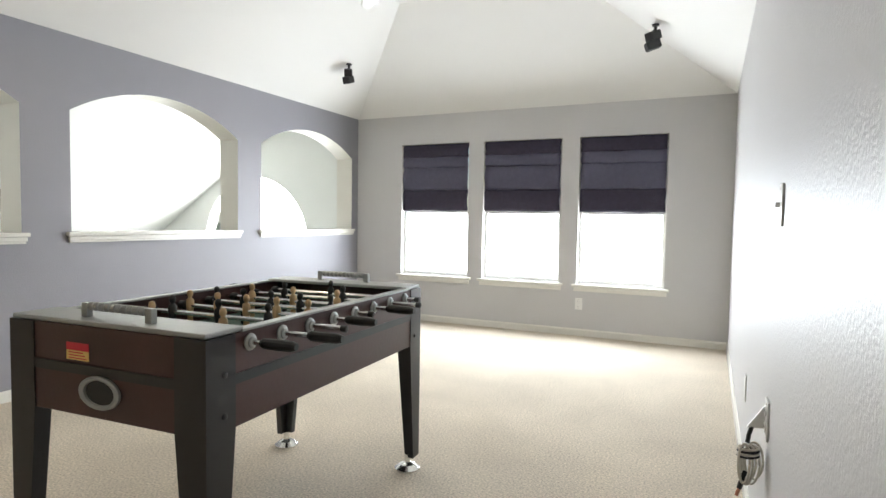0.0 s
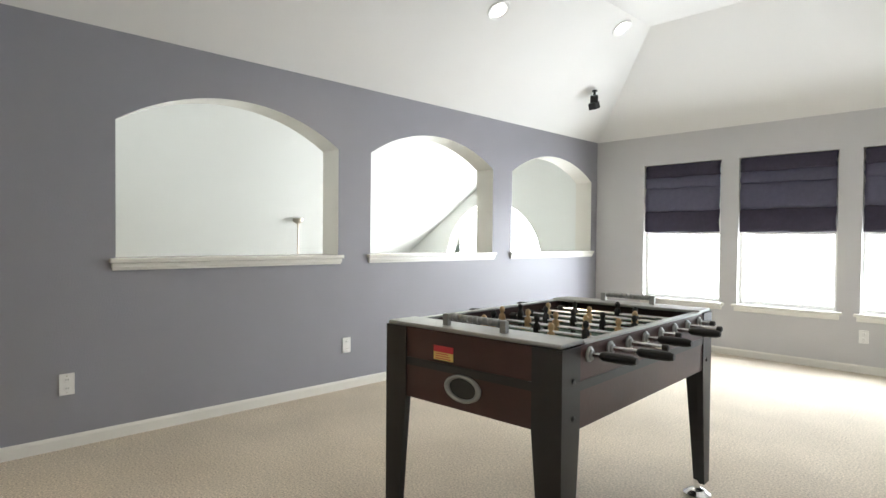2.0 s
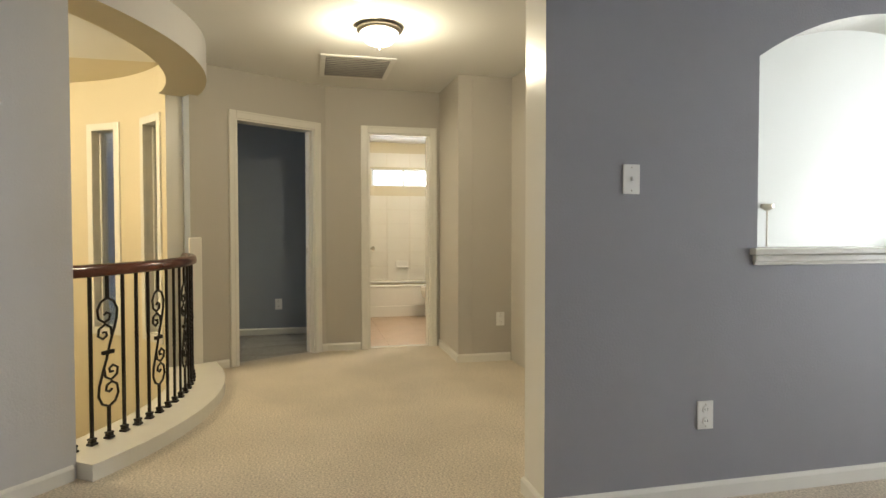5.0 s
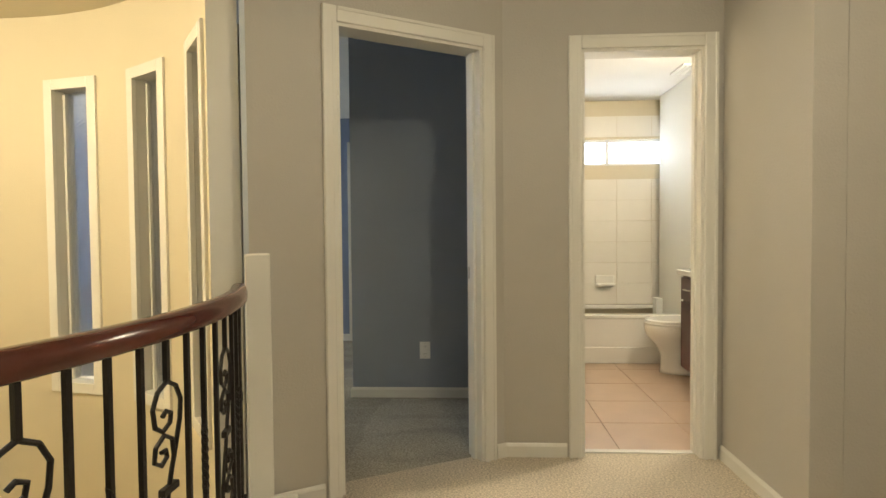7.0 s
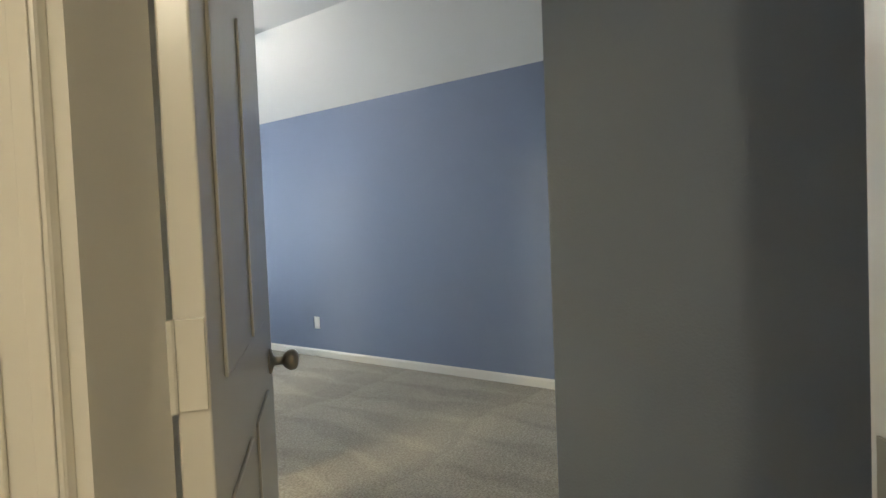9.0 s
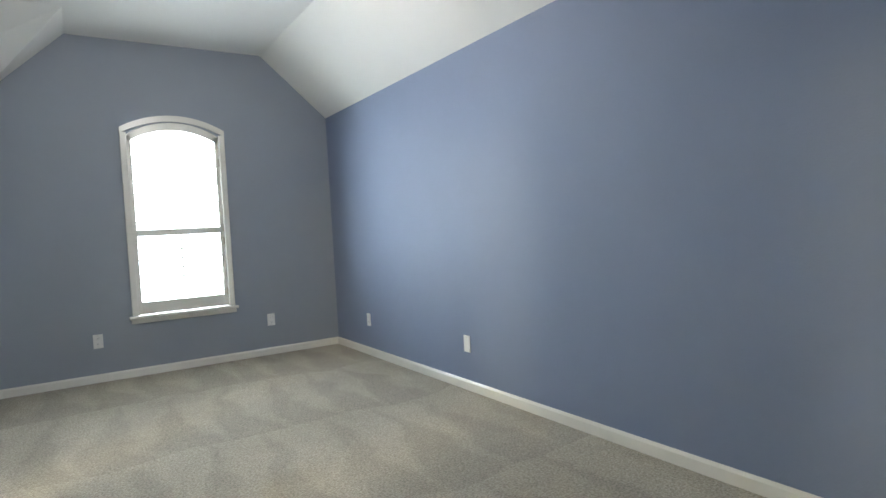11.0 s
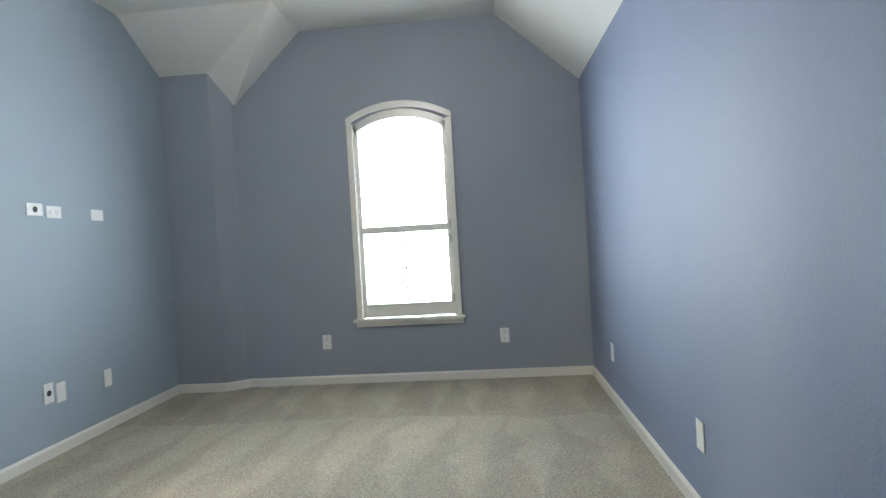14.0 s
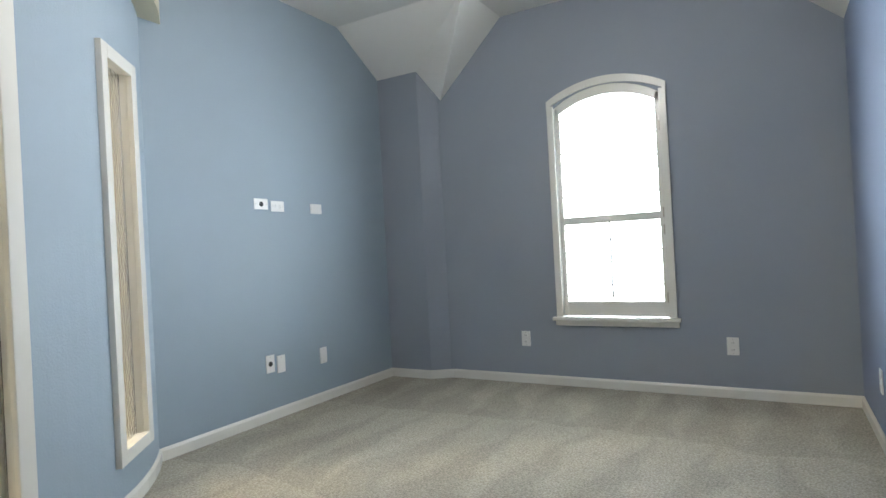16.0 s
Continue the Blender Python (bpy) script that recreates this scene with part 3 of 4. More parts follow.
def arch_band(x0, x1, z_spring, rise, width, y0, y1):
    bm = bmesh.new()
    half = (x1 - x0) / 2
    rad = (half * half + rise * rise) / (2 * rise)
    prev = None
    for i in range(25):
        x = x0 + (x1 - x0) * i / 24
        z = z_spring + rise - rad + math.sqrt(rad * rad - (x - x0 - half) ** 2)
        r = [bm.verts.new((x, y, z + o)) for y in (y0, y1) for o in (0, width)]
        if prev:
            for f in ((0, 1), (1, 3), (3, 2), (2, 0)):
                bm.faces.new((prev[f[0]], prev[f[1]], r[f[1]], r[f[0]]))
        else:
            bm.faces.new((r[0], r[1], r[3], r[2]))
        prev = r
    bm.faces.new((prev[0], prev[2], prev[3], prev[1]))
    return bm


yf = BY0 + 0.001
part("casing", B(wx0 - 0.05, wx0 + 0.0, yf, yf + 0.022, 0.52, 2.10, bevel=0.004), M_TRIM, w)
part("casing", B(wx1 - 0.0, wx1 + 0.05, yf, yf + 0.022, 0.52, 2.10, bevel=0.004), M_TRIM, w)
part("casing", arch_band(wx0 - 0.05, wx1 + 0.05, 2.088, 0.118, 0.052, yf, yf + 0.022), M_TRIM, w)
bm = B(wx0 - 0.075, wx1 + 0.075, yf, yf + 0.055, 0.495, 0.52, bevel=0.005)
box(bm, wx0 - 0.06, wx1 + 0.06, yf, yf + 0.02, 0.455, 0.495, bevel=0.004)
part("window_sill", bm, M_TRIM, w)
p = part("pane", B(wx0, wx1, BY0 - 0.122, BY0 - 0.118, 0.52, 2.20), M_GLASS, w)
p.visible_shadow = False
shutter = base("plantation_shutter", pose(0, 0, 0), "white plantation shutter with open louvres in an arched window", "shutter")
for u0, u1, v0, v1 in ((wx0 + 0.002, wx0 + 0.034, 0.525, 2.085), (wx1 - 0.034, wx1 - 0.002, 0.525, 2.085), (wx0 + 0.034, wx1 - 0.034, 0.525, 0.632), (wx0 + 0.034, wx1 - 0.034, 1.205, 1.26)):
    part("stile" if v1 - v0 > 1 else "rail", B(u0, u1, BY0 - 0.045, BY0 - 0.012, v0, v1, bevel=0.003), M_TRIM, shutter)
part("top_rail", arch_band(wx0 + 0.004, wx1 - 0.004, 2.02, 0.115, 0.065, BY0 - 0.045, BY0 - 0.012), M_TRIM, shutter)
zz = 0.67
while zz < 2.03:
    if not 1.18 < zz < 1.28:
        part("louvre", B(wx0 + 0.036, wx1 - 0.036, -0.030, 0.030, -0.005, 0.005, bevel=0.002, m=pose(0, BY0 - 0.03, zz, 5, 0, 0)), M_TRIM, shutter)
    zz += 0.082
part("tilt_rod", B(-5.018, -5.006, BY0 + 0.006, BY0 + 0.016, 0.66, 1.23, bevel=0.002), M_TRIM, shutter)
for hz in (0.66, 1.13, 1.25, 1.85):
    part("hinge", B(wx0 + 0.001, wx0 + 0.012, BY0 - 0.010, BY0 - 0.002, hz - 0.035, hz + 0.035), M_NICKEL, shutter)

# ---- game room things ----


def foosball_table():
    x0, x1, y0, y1, zt = 1.933, 2.677, 1.355, 2.65, 0.84
    cx, cy = (x0 + x1) / 2, (y0 + y1) / 2
    hx, hy = (x1 - x0) / 2, (y1 - y0) / 2
    t = base("foosball_table", pose(cx, cy, 0, 0, 0, 3.0), "dark mahogany foosball table with silver end plates on carpet", "foosball table")
    for sx in (-1, 1):
        part("side_panel", B(sx * (hx - 0.012) - 0.012, sx * (hx - 0.012) + 0.012, -hy + 0.09, hy - 0.09, 0.582, zt - 0.004, bevel=0.002), M_MAHOG, t)
        part("side_stripe", B(*sorted((sx * (hx + 0.001), sx * (hx + 0.003))), -hy + 0.09, hy - 0.09, 0.700, 0.728), M_BLACK, t, "black painted stripe")
        part("top_edge", B(sx * (hx - 0.013) - 0.016, sx * (hx - 0.013) + 0.016, -hy + 0.13, hy - 0.13, zt - 0.004, zt + 0.004, bevel=0.002), M_SILVER, t)
    for sy in (-1, 1):
        part("end_panel", B(-hx + 0.09, hx - 0.09, sy * (hy - 0.012) - 0.012, sy * (hy - 0.012) + 0.012, 0.582, zt - 0.004, bevel=0.002), M_MAHOG, t)
        part("end_stripe", B(-hx + 0.09, hx - 0.09, *sorted((sy * (hy + 0.001), sy * (hy + 0.003))), 0.700, 0.728), M_BLACK, t, "black painted stripe")
        plate = B(-hx + 0.002, hx - 0.002, min(sy * hy, sy * (hy - 0.14)), max(sy * hy, sy * (hy - 0.14)), zt - 0.003, zt + 0.011, bevel=0.004)
        part("end_plate", plate, M_SILVER, t, "grey metal end plate")
        ring = bmesh.new()
        n = 32
        prof = [(1.0, 0.0), (1.0, 0.008), (0.88, 0.012), (0.76, 0.008), (0.74, 0.0)]
        rings = [[ring.verts.new((0.078 * k * math.cos(2 * math.pi * i / n), sy * (hy + 0.001 + d), 0.657 + 0.046 * k * math.sin(2 * math.pi * i / n))) for i in range(n)] for k, d in prof]
        for a, b in zip(rings, rings[1:]):
            for i in range(n):
                ring.faces.new((a[i], a[(i + 1) % n], b[(i + 1) % n], b[i]))
        part("goal_ring", ring, M_SILVER, t, "oval silver ball return rim")
        hole = bmesh.new()
        hole.faces.new([hole.verts.new((0.0585 * math.cos(2 * math.pi * i / n), sy * (hy + 0.002), 0.657 + 0.0345 * math.sin(2 * math.pi * i / n))) for i in range(n)])
        part("goal_hole", hole, M_DARK, t)
        scorer = part("score_counter", tube(bmesh.new(), [(-0.125, sy * (hy - 0.055), zt + 0.042), (0.125, sy * (hy - 0.055), zt + 0.042)], 0.004, 8), M_SILVER, t, "beaded score counter on two posts")
        for px in (-0.125, 0.125):
            score = B(px - 0.012, px + 0.012, sy * (hy - 0.055) - 0.010, sy * (hy - 0.055) + 0.010, zt + 0.010, zt + 0.052, bevel=0.002)
            part("post", score, M_SILVER, scorer)
        for i in range(10):
            part("bead", L([(0.006, -0.011), (0.013, -0.008), (0.013, 0.008), (0.006, 0.011)], 12, pose(-0.10 + i * 0.0222, sy * (hy - 0.055), zt + 0.042, 0, 90, 0)), M_SILVER, scorer)
    st = part("warning_sticker", B(-0.135, -0.045, -hy - 0.0015, -hy - 0.0005, 0.765, 0.787), M_RED, t, "red and yellow warning sticker")
    part("sticker_lower", B(-0.135, -0.045, -hy - 0.0015, -hy - 0.0005, 0.738, 0.765), M_YELLOW, st)
    for k in range(3):
        part("text_bar", B(-0.125, -0.055 - 0.006 * k, -hy - 0.0022, -hy - 0.0016, 0.742 + 0.008 * k, 0.745 + 0.008 * k), M_RED, st)
    part("playfield", B(-hx + 0.024, hx - 0.024, -hy + 0.024, hy - 0.024, 0.705, 0.72), M_GREEN, t)
    part("bottom_panel", B(-hx + 0.024, hx - 0.024, -hy + 0.024, hy - 0.024, 0.60, 0.615), M_BLACK, t)
    for sx in (-1, 1):
        for sy in (-1, 1):
            bm = bmesh.new()
            for w0, w1, d0, d1 in ((0.105, 0.06, 0.0, 0.026), (0.026, 0.026, 0.026, 0.105)):
                vs = []
                for z, w, dd in ((0.06, w1, 0.062 if d1 > 0.05 else d1), (0.58, w0, d1), (zt - 0.004, w0, d1)):
                    xa, xb = sx * (hx + 0.004), sx * (hx + 0.004 - w)
                    ya, yb = sy * (hy + 0.004 - d0), sy * (hy + 0.004 - dd)
                    vs.append([bm.verts.new((x, y, z)) for x, y in ((xa, ya), (xb, ya), (xb, yb), (xa, yb))])
                for a, b in zip(vs, vs[1:]):
                    for i in range(4):
                        bm.faces.new((a[i], a[(i + 1) % 4], b[(i + 1) % 4], b[i]))
                bm.faces.new(vs[0])
                bm.faces.new(vs[-1])
            leg = part("leg", bm, M_BLACK, t, "black-brown tapered corner leg")
            part("levelling_foot", L([(0.058, 0.0), (0.058, 0.007), (0.036, 0.024), (0.014, 0.034), (0.012, 0.068), (0.001, 0.069)], 24, pose(sx * (hx - 0.035), sy * (hy - 0.035), 0)), M_CHROME, leg, "round chrome levelling foot")
            for z in (0.625, 0.735):
                part("bolt", L([(0.009, 0), (0.009, 0.003), (0.004, 0.005)], 12, pose(sx * (hx + 0.004), sy * (hy - 0.06), z, 0, 90 * sx, 0)), M_RUBBER, leg)
    counts = (1, 2, 3, 5, 5, 3, 2, 1)
    handled = (0, 1, 3, 5)
    for i, cnt in enumerate(counts):
        y = -hy + 0.16 + i * (2 * hy - 0.32) / 7
        z = 0.803
        slide = (0.02, 0.075, 0.0, 0.03, -0.06, 0.04, 0.0, -0.07)[i]
        out = 1 if i in handled else -1
        rod = part("rod", tube(bmesh.new(), [(-hx - 0.12 + slide, y, z), (hx + 0.12 + slide, y, z)] if out < 0 else [(-hx - 0.15 + slide, y, z), (hx + 0.03 + slide, y, z)], 0.008, 10), M_CHROME, t, "chrome player rod")
        part("grip", L([(0.010, 0), (0.015, 0.01), (0.0165, 0.06), (0.015, 0.10), (0.010, 0.115)], 12, pose(out * (hx + 0.02) + slide, y, z, 0, 90 * out, 0)), M_RUBBER, rod, "black rubber grip")
        part("rod_cap", L([(0.011, 0), (0.011, 0.018), (0.006, 0.021)], 12, pose(-out * (hx + 0.15 if out > 0 else hx + 0.12) + slide, y, z, 0, -90 * out, 0)), M_RUBBER, rod)
        for sx in (-1, 1):
            part("bushing", L([(0.024, 0.0), (0.024, 0.004), (0.016, 0.008), (0.016, 0.012), (0.012, 0.014)], 20, pose(sx * (hx + 0.001), y, z, 0, 90 * sx, 0)), M_SILVER, rod, "grey bushing")
            part("bumper", L([(0.017, 0), (0.017, 0.022), (0.012, 0.026)], 12, pose(sx * (hx - 0.055), y, z, 0, -90 * sx, 0)), M_RUBBER, rod)
        span = (0.0, 0.30, 0.42, 0.54)[min(cnt - 1, 3)]
        for q in range(cnt):
            fx = 0 if cnt == 1 else -span / 2 + span * q / (cnt - 1)
            bm = bmesh.new()
            lathe(bm, [(0.006, -0.09), (0.011, -0.07), (0.010, -0.03), (0.014, -0.008), (0.015, 0.01), (0.013, 0.024), (0.006, 0.03), (0.010, 0.038), (0.012, 0.046), (0.009, 0.056), (0.002, 0.06)], 10, pose(fx, y, z))
            smooth(part("player_figure", bm, M_TAN if out > 0 else M_RUBBER, rod, "plain peg-shaped figure"))
    return t


foosball_table()


def roman_shade(x0, x1):
    s = base("roman_shade", pose((x0 + x1) / 2, 6.16, 0), "dark plum fabric roman shade half lowered in a white window", "window shade", "roman shades")
    h = (x1 - x0) / 2 - 0.006
    part("headrail", B(-h, h, 0.02, 0.055, 1.968, 1.99), M_SHADE, s)
    zs = ((1.988, 1.86, 0.014), (1.86, 1.745, 0.02), (1.745, 1.49, 0.024), (1.49, 1.262, 0.03))
    for i, (za, zb, bulge) in enumerate(zs):
        bm = bmesh.new()
        n = 8
        cols = 14
        grid = []
        for k in range(n + 1):
            u = k / n
            z = za + (zb - 0.012 - za) * u
            row = []
            for c in range(cols + 1):
                x = -h + 2 * h * c / cols
                off = bulge * math.sin(math.pi * min(1, u * 1.02)) * 0.6 + 0.014 * u + 0.003 * math.sin(c * 1.9 + i * 2 + k * 0.7)
                row.append((x * (1 + 0.008 * math.sin(i * 2.1 + k)), 0.022 - off, z + 0.003 * math.sin(c * 0.8 + i)))
            grid.append(row)
        fr = [[bm.verts.new(p) for p in r] for r in grid]
        bk = [[bm.verts.new((p[0], p[1] + 0.006, p[2])) for p in r] for r in grid]
        for k in range(n):
            for c in range(cols):
                bm.faces.new((fr[k][c], fr[k][c + 1], fr[k + 1][c + 1], fr[k + 1][c]))
                bm.faces.new((bk[k][c], bk[k + 1][c], bk[k + 1][c + 1], bk[k][c + 1]))
        for k in range(n):
            for c in (0, cols):
                bm.faces.new((fr[k][c], bk[k][c], bk[k + 1][c], fr[k + 1][c]))
        for c in range(cols):
            for k in (0, n):
                bm.faces.new((fr[k][c], fr[k][c + 1], bk[k][c + 1], bk[k][c]))
        smooth(part("fold", bm, M_SHADE_BACKLIT if i in (1, 2) else M_SHADE, s))


for a, b in wins:
    roman_shade(a + 0.008, b - 0.008)


def speaker(x, y, z, yaw, tilt):
    s = base("wall_speaker", pose(x, y, z, 0, 0, yaw), "small black satellite loudspeaker on a ceiling bracket", "speaker", "ceiling speakers")
    part("bracket", tube(bmesh.new(), [(0, 0, 0.0), (0, 0.0, -0.035), (0, 0.02, -0.055)], 0.012, 10), M_RUBBER, s)
    part("mount_plate", L([(0.028, -0.008), (0.028, 0.004)], 16, pose(0, 0, 0, 0, 0, 0)), M_RUBBER, s)
    for dz, tw in ((-0.085, 12), (-0.155, -18)):
        cube = part("speaker_cube", B(-0.038, 0.038, -0.055, 0.05, -0.034, 0.034, bevel=0.008, m=pose(0, 0.02, dz, tilt, 0, tw)), M_RUBBER, s)
        part("grille", B(-0.033, 0.033, 0.05, 0.054, -0.029, 0.029, bevel=0.002, m=pose(0, 0.02, dz, tilt, 0, tw)), M_BLACK, cube)


speaker(0.57, 5.12, 2.655, 200, -20)
speaker(3.40, 5.10, 2.67, 130, -20)


def downlight(x, y, z, ry):
    d = base("recessed_downlight", pose(x, y, z, 0, ry, 0), "lit recessed ceiling downlight with white trim", "downlight", "recessed downlights")
    part("trim_ring", L([(0.06, -0.002), (0.085, -0.008), (0.09, 0.0), (0.06, 0.004)], 28), M_PLATE, d)
    part("lens", L([(0.06, -0.003), (0.001, -0.004)], 28), M_CAN, d)


SL = -math.degrees(math.atan(0.6))
for cx_, cy_ in ((1.14, 4.6), (0.88, 3.25)):
    downlight(cx_, cy_, TOP + 0.6 * cx_ - 0.002, SL)


def plate(m, kind, label, w=0.072, h=0.116):
    p = base(kind, m, label, "switch" if "switch" in kind else "outlet" if "outlet" in kind else "wall plate")
    part("cover_plate", B(-w / 2, w / 2, 0, 0.006, -h / 2, h / 2, bevel=0.002), M_PLATE, p)
    if kind == "wall_outlet":
        for dz in (-0.024, 0.024):
            sk = part("socket", L([(0.016, 0), (0.016, 0.003), (0.014, 0.004)], 20, pose(0, 0.006, dz, -90, 0, 0)), M_PLATE, p)
            for dx in (-0.006, 0.006):
                part("slot", B(dx - 0.0012, dx + 0.0012, 0.0095, 0.0105, dz - 0.003, dz + 0.006), M_DARK, sk)
    elif kind == "light_switch":
        part("toggle", B(-0.004, 0.004, 0.006, 0.018, -0.006, 0.008, bevel=0.001), M_PLATE, p)
    elif kind == "cable_plate":
        part("opening", L([(0.017, 0), (0.017, 0.003), (0.010, 0.004)], 20, pose(0, 0.005, 0, -90, 0, 0)), M_DARK, p, "black round cable opening")
    for dz in (-0.045, 0.045):
        part("screw", L([(0.003, 0), (0.002, 0.001)], 8, pose(0, 0.006, dz * h / 0.116, -90, 0, 0)), M_NICKEL, p)
    return p


E_, W_, N_, S_ = -90, 90, 180, 0    # which way a plate on that wall faces: local +y into the room


def on(x, y, z, rz):
    return pose(x, y, z, 0, 0, rz)


plate(on(0.0005, 0.357, 1.302, -90), "light_switch", "white single light switch on the violet-grey wall")
plate(on(0.0005, 0.70, 0.348, -90), "wall_outlet", "white duplex outlet low on the violet-grey wall")
plate(on(0.0005, 2.53, 0.335, -90), "wall_outlet", "white duplex outlet low on the violet-grey wall")
plate(on(2.655, 6.1595, 0.322, 180), "wall_outlet", "white duplex outlet under the windows")
plate(on(4.0145, 2.14, 1.20, 90), "light_switch", "white switch plate on the pale grey wall")
plate(on(4.0145, 3.33, 0.39, 90), "blank_plate", "white blank plate low on the pale grey wall")
OX, OY, OZ = 4.0145, 2.27, 0.57
plate(on(OX, OY, OZ, 90), "wall_outlet", "white outlet with a coiled cord plugged in")
cord = base("power_cord", pose(OX, OY, OZ) @ Matrix.Scale(0.72, 4), "coiled pale power cord tied up below an outlet", "cord")
flap = bmesh.new()
a3 = [flap.verts.new(v) for v in ((-0.008, 0.03, 0.05), (-0.008, 0.03, -0.05), (-0.075, 0.03, -0.055), (-0.008, 0.045, 0.05), (-0.008, 0.045, -0.05), (-0.075, 0.045, -0.055))]
for f in ((0, 1, 2), (5, 4, 3), (0, 3, 4, 1), (1, 4, 5, 2), (2, 5, 3, 0)):
    flap.faces.new([a3[i] for i in f])
part("plug_guard", flap, M_PLATE, cord, "white wedge-shaped plug")
smooth(part("lead", tube(bmesh.new(), [(-0.055, 0.037, -0.05), (-0.065, 0.037, -0.085), (-0.07, 0.03, -0.12)], 0.009, 8), M_RUBBER, cord, "black strain relief"))
for k in range(5):
    pts = []
    for i in range(29):
        th = 2 * math.pi * i / 28
        pts.append((-0.062 + 0.010 * (k - 2) + (0.022 + 0.003 * k) * math.cos(th), 0.02 + 0.012 * (k - 2) + 0.006 * math.sin(2 * th + k), -0.20 + (0.085 - 0.006 * (k % 3)) * math.sin(th) - 0.012 * (k % 2)))
    smooth(part("loop", tube(bmesh.new(), pts, 0.0052, 7), M_CORD, cord))
for k in range(4):
    pts = [(-0.066 + 0.040 * math.cos(2 * math.pi * i / 20), 0.02 + 0.034 * math.sin(2 * math.pi * i / 20), -0.138 - 0.011 * k + 0.004 * math.cos(2 * math.pi * i / 20)) for i in range(21)]
    smooth(part("winding", tube(bmesh.new(), pts, 0.0048, 7), M_RUBBER if k % 2 else M_CORD, cord))
smooth(part("loose_end", tube(bmesh.new(), [(-0.075, 0.02, -0.24), (-0.085, 0.015, -0.275), (-0.095, 0.01, -0.315)], 0.0105, 8), M_RUBBER, cord, "black connector"))
smooth(part("tip", tube(bmesh.new(), [(-0.095, 0.01, -0.315), (-0.105, 0.004, -0.345)], 0.0075, 8), M_COPPER, cord, "copper-coloured tip"))

pc = base("pull_chain", pose(2.02, 2.55, 2.78), "thin ceiling fan pull chain with a pale knob", "pull chain")
part("chain", tube(bmesh.new(), [(0, 0, 0.29), (0, 0, 0)], 0.0015, 5), M_NICKEL, pc)
smooth(part("knob", L([(0.002, 0.0), (0.009, -0.012), (0.009, -0.022), (0.003, -0.03)], 12), M_PLATE, pc))

# pendant seen through the arches
pend = base("foyer_pendant", pose(-3.56, 4.2, 0.02), "brushed nickel pendant rod with a round canopy", "pendant lamp")
part("canopy", L([(0.075, 1.40), (0.07, 1.36), (0.03, 1.33), (0.012, 1.325)], 24), M_NICKEL, pend)
part("rod", tube(bmesh.new(), [(0, 0, 1.33), (0, 0, -0.6)], 0.011, 10), M_NICKEL, pend)
smooth(part("shade", L([(0.02, -0.6), (0.2, -0.75), (0.22, -0.85), (0.02, -0.9)], 24), M_PLATE, pend))
fw = tagged(new("window_6"), kind="structure")
p = part("pane", B(-3.4, -1.4, 7.10, 7.104, -0.5, 1.76), M_GLASS, fw)
p.visible_shadow = False

# ---- hall things ----
rail = base("curved_railing", pose(*C, 0), "curved red mahogany handrail on black wrought iron balusters", "railing")
R_RAIL = 1.96
bm = bmesh.new()
rings = []
prof = [(-0.032, -0.028), (-0.024, -0.034), (0.024, -0.034), (0.032, -0.028), (0.033, -0.004), (0.026, 0.016), (0.012, 0.026), (-0.012, 0.026), (-0.026, 0.016), (-0.033, -0.004)]
for i in range(61):
    a = radians(56.7 + (113.5 - 56.7) * i / 60)
    rings.append([bm.verts.new(((R_RAIL + o) * math.cos(a), (R_RAIL + o) * math.sin(a), 0.918 + z)) for o, z in prof])
for a, b in zip(rings, rings[1:]):
    for k_ in range(len(prof)):
        j = (k_ + 1) % len(prof)
        bm.faces.new((a[k_], a[j], b[j], b[k_]))
bm.faces.new(rings[0])
bm.faces.new(rings[-1][::-1])
smooth(part("handrail", bm, M_RAIL, rail, "glossy red mahogany handrail"))
nb = 19
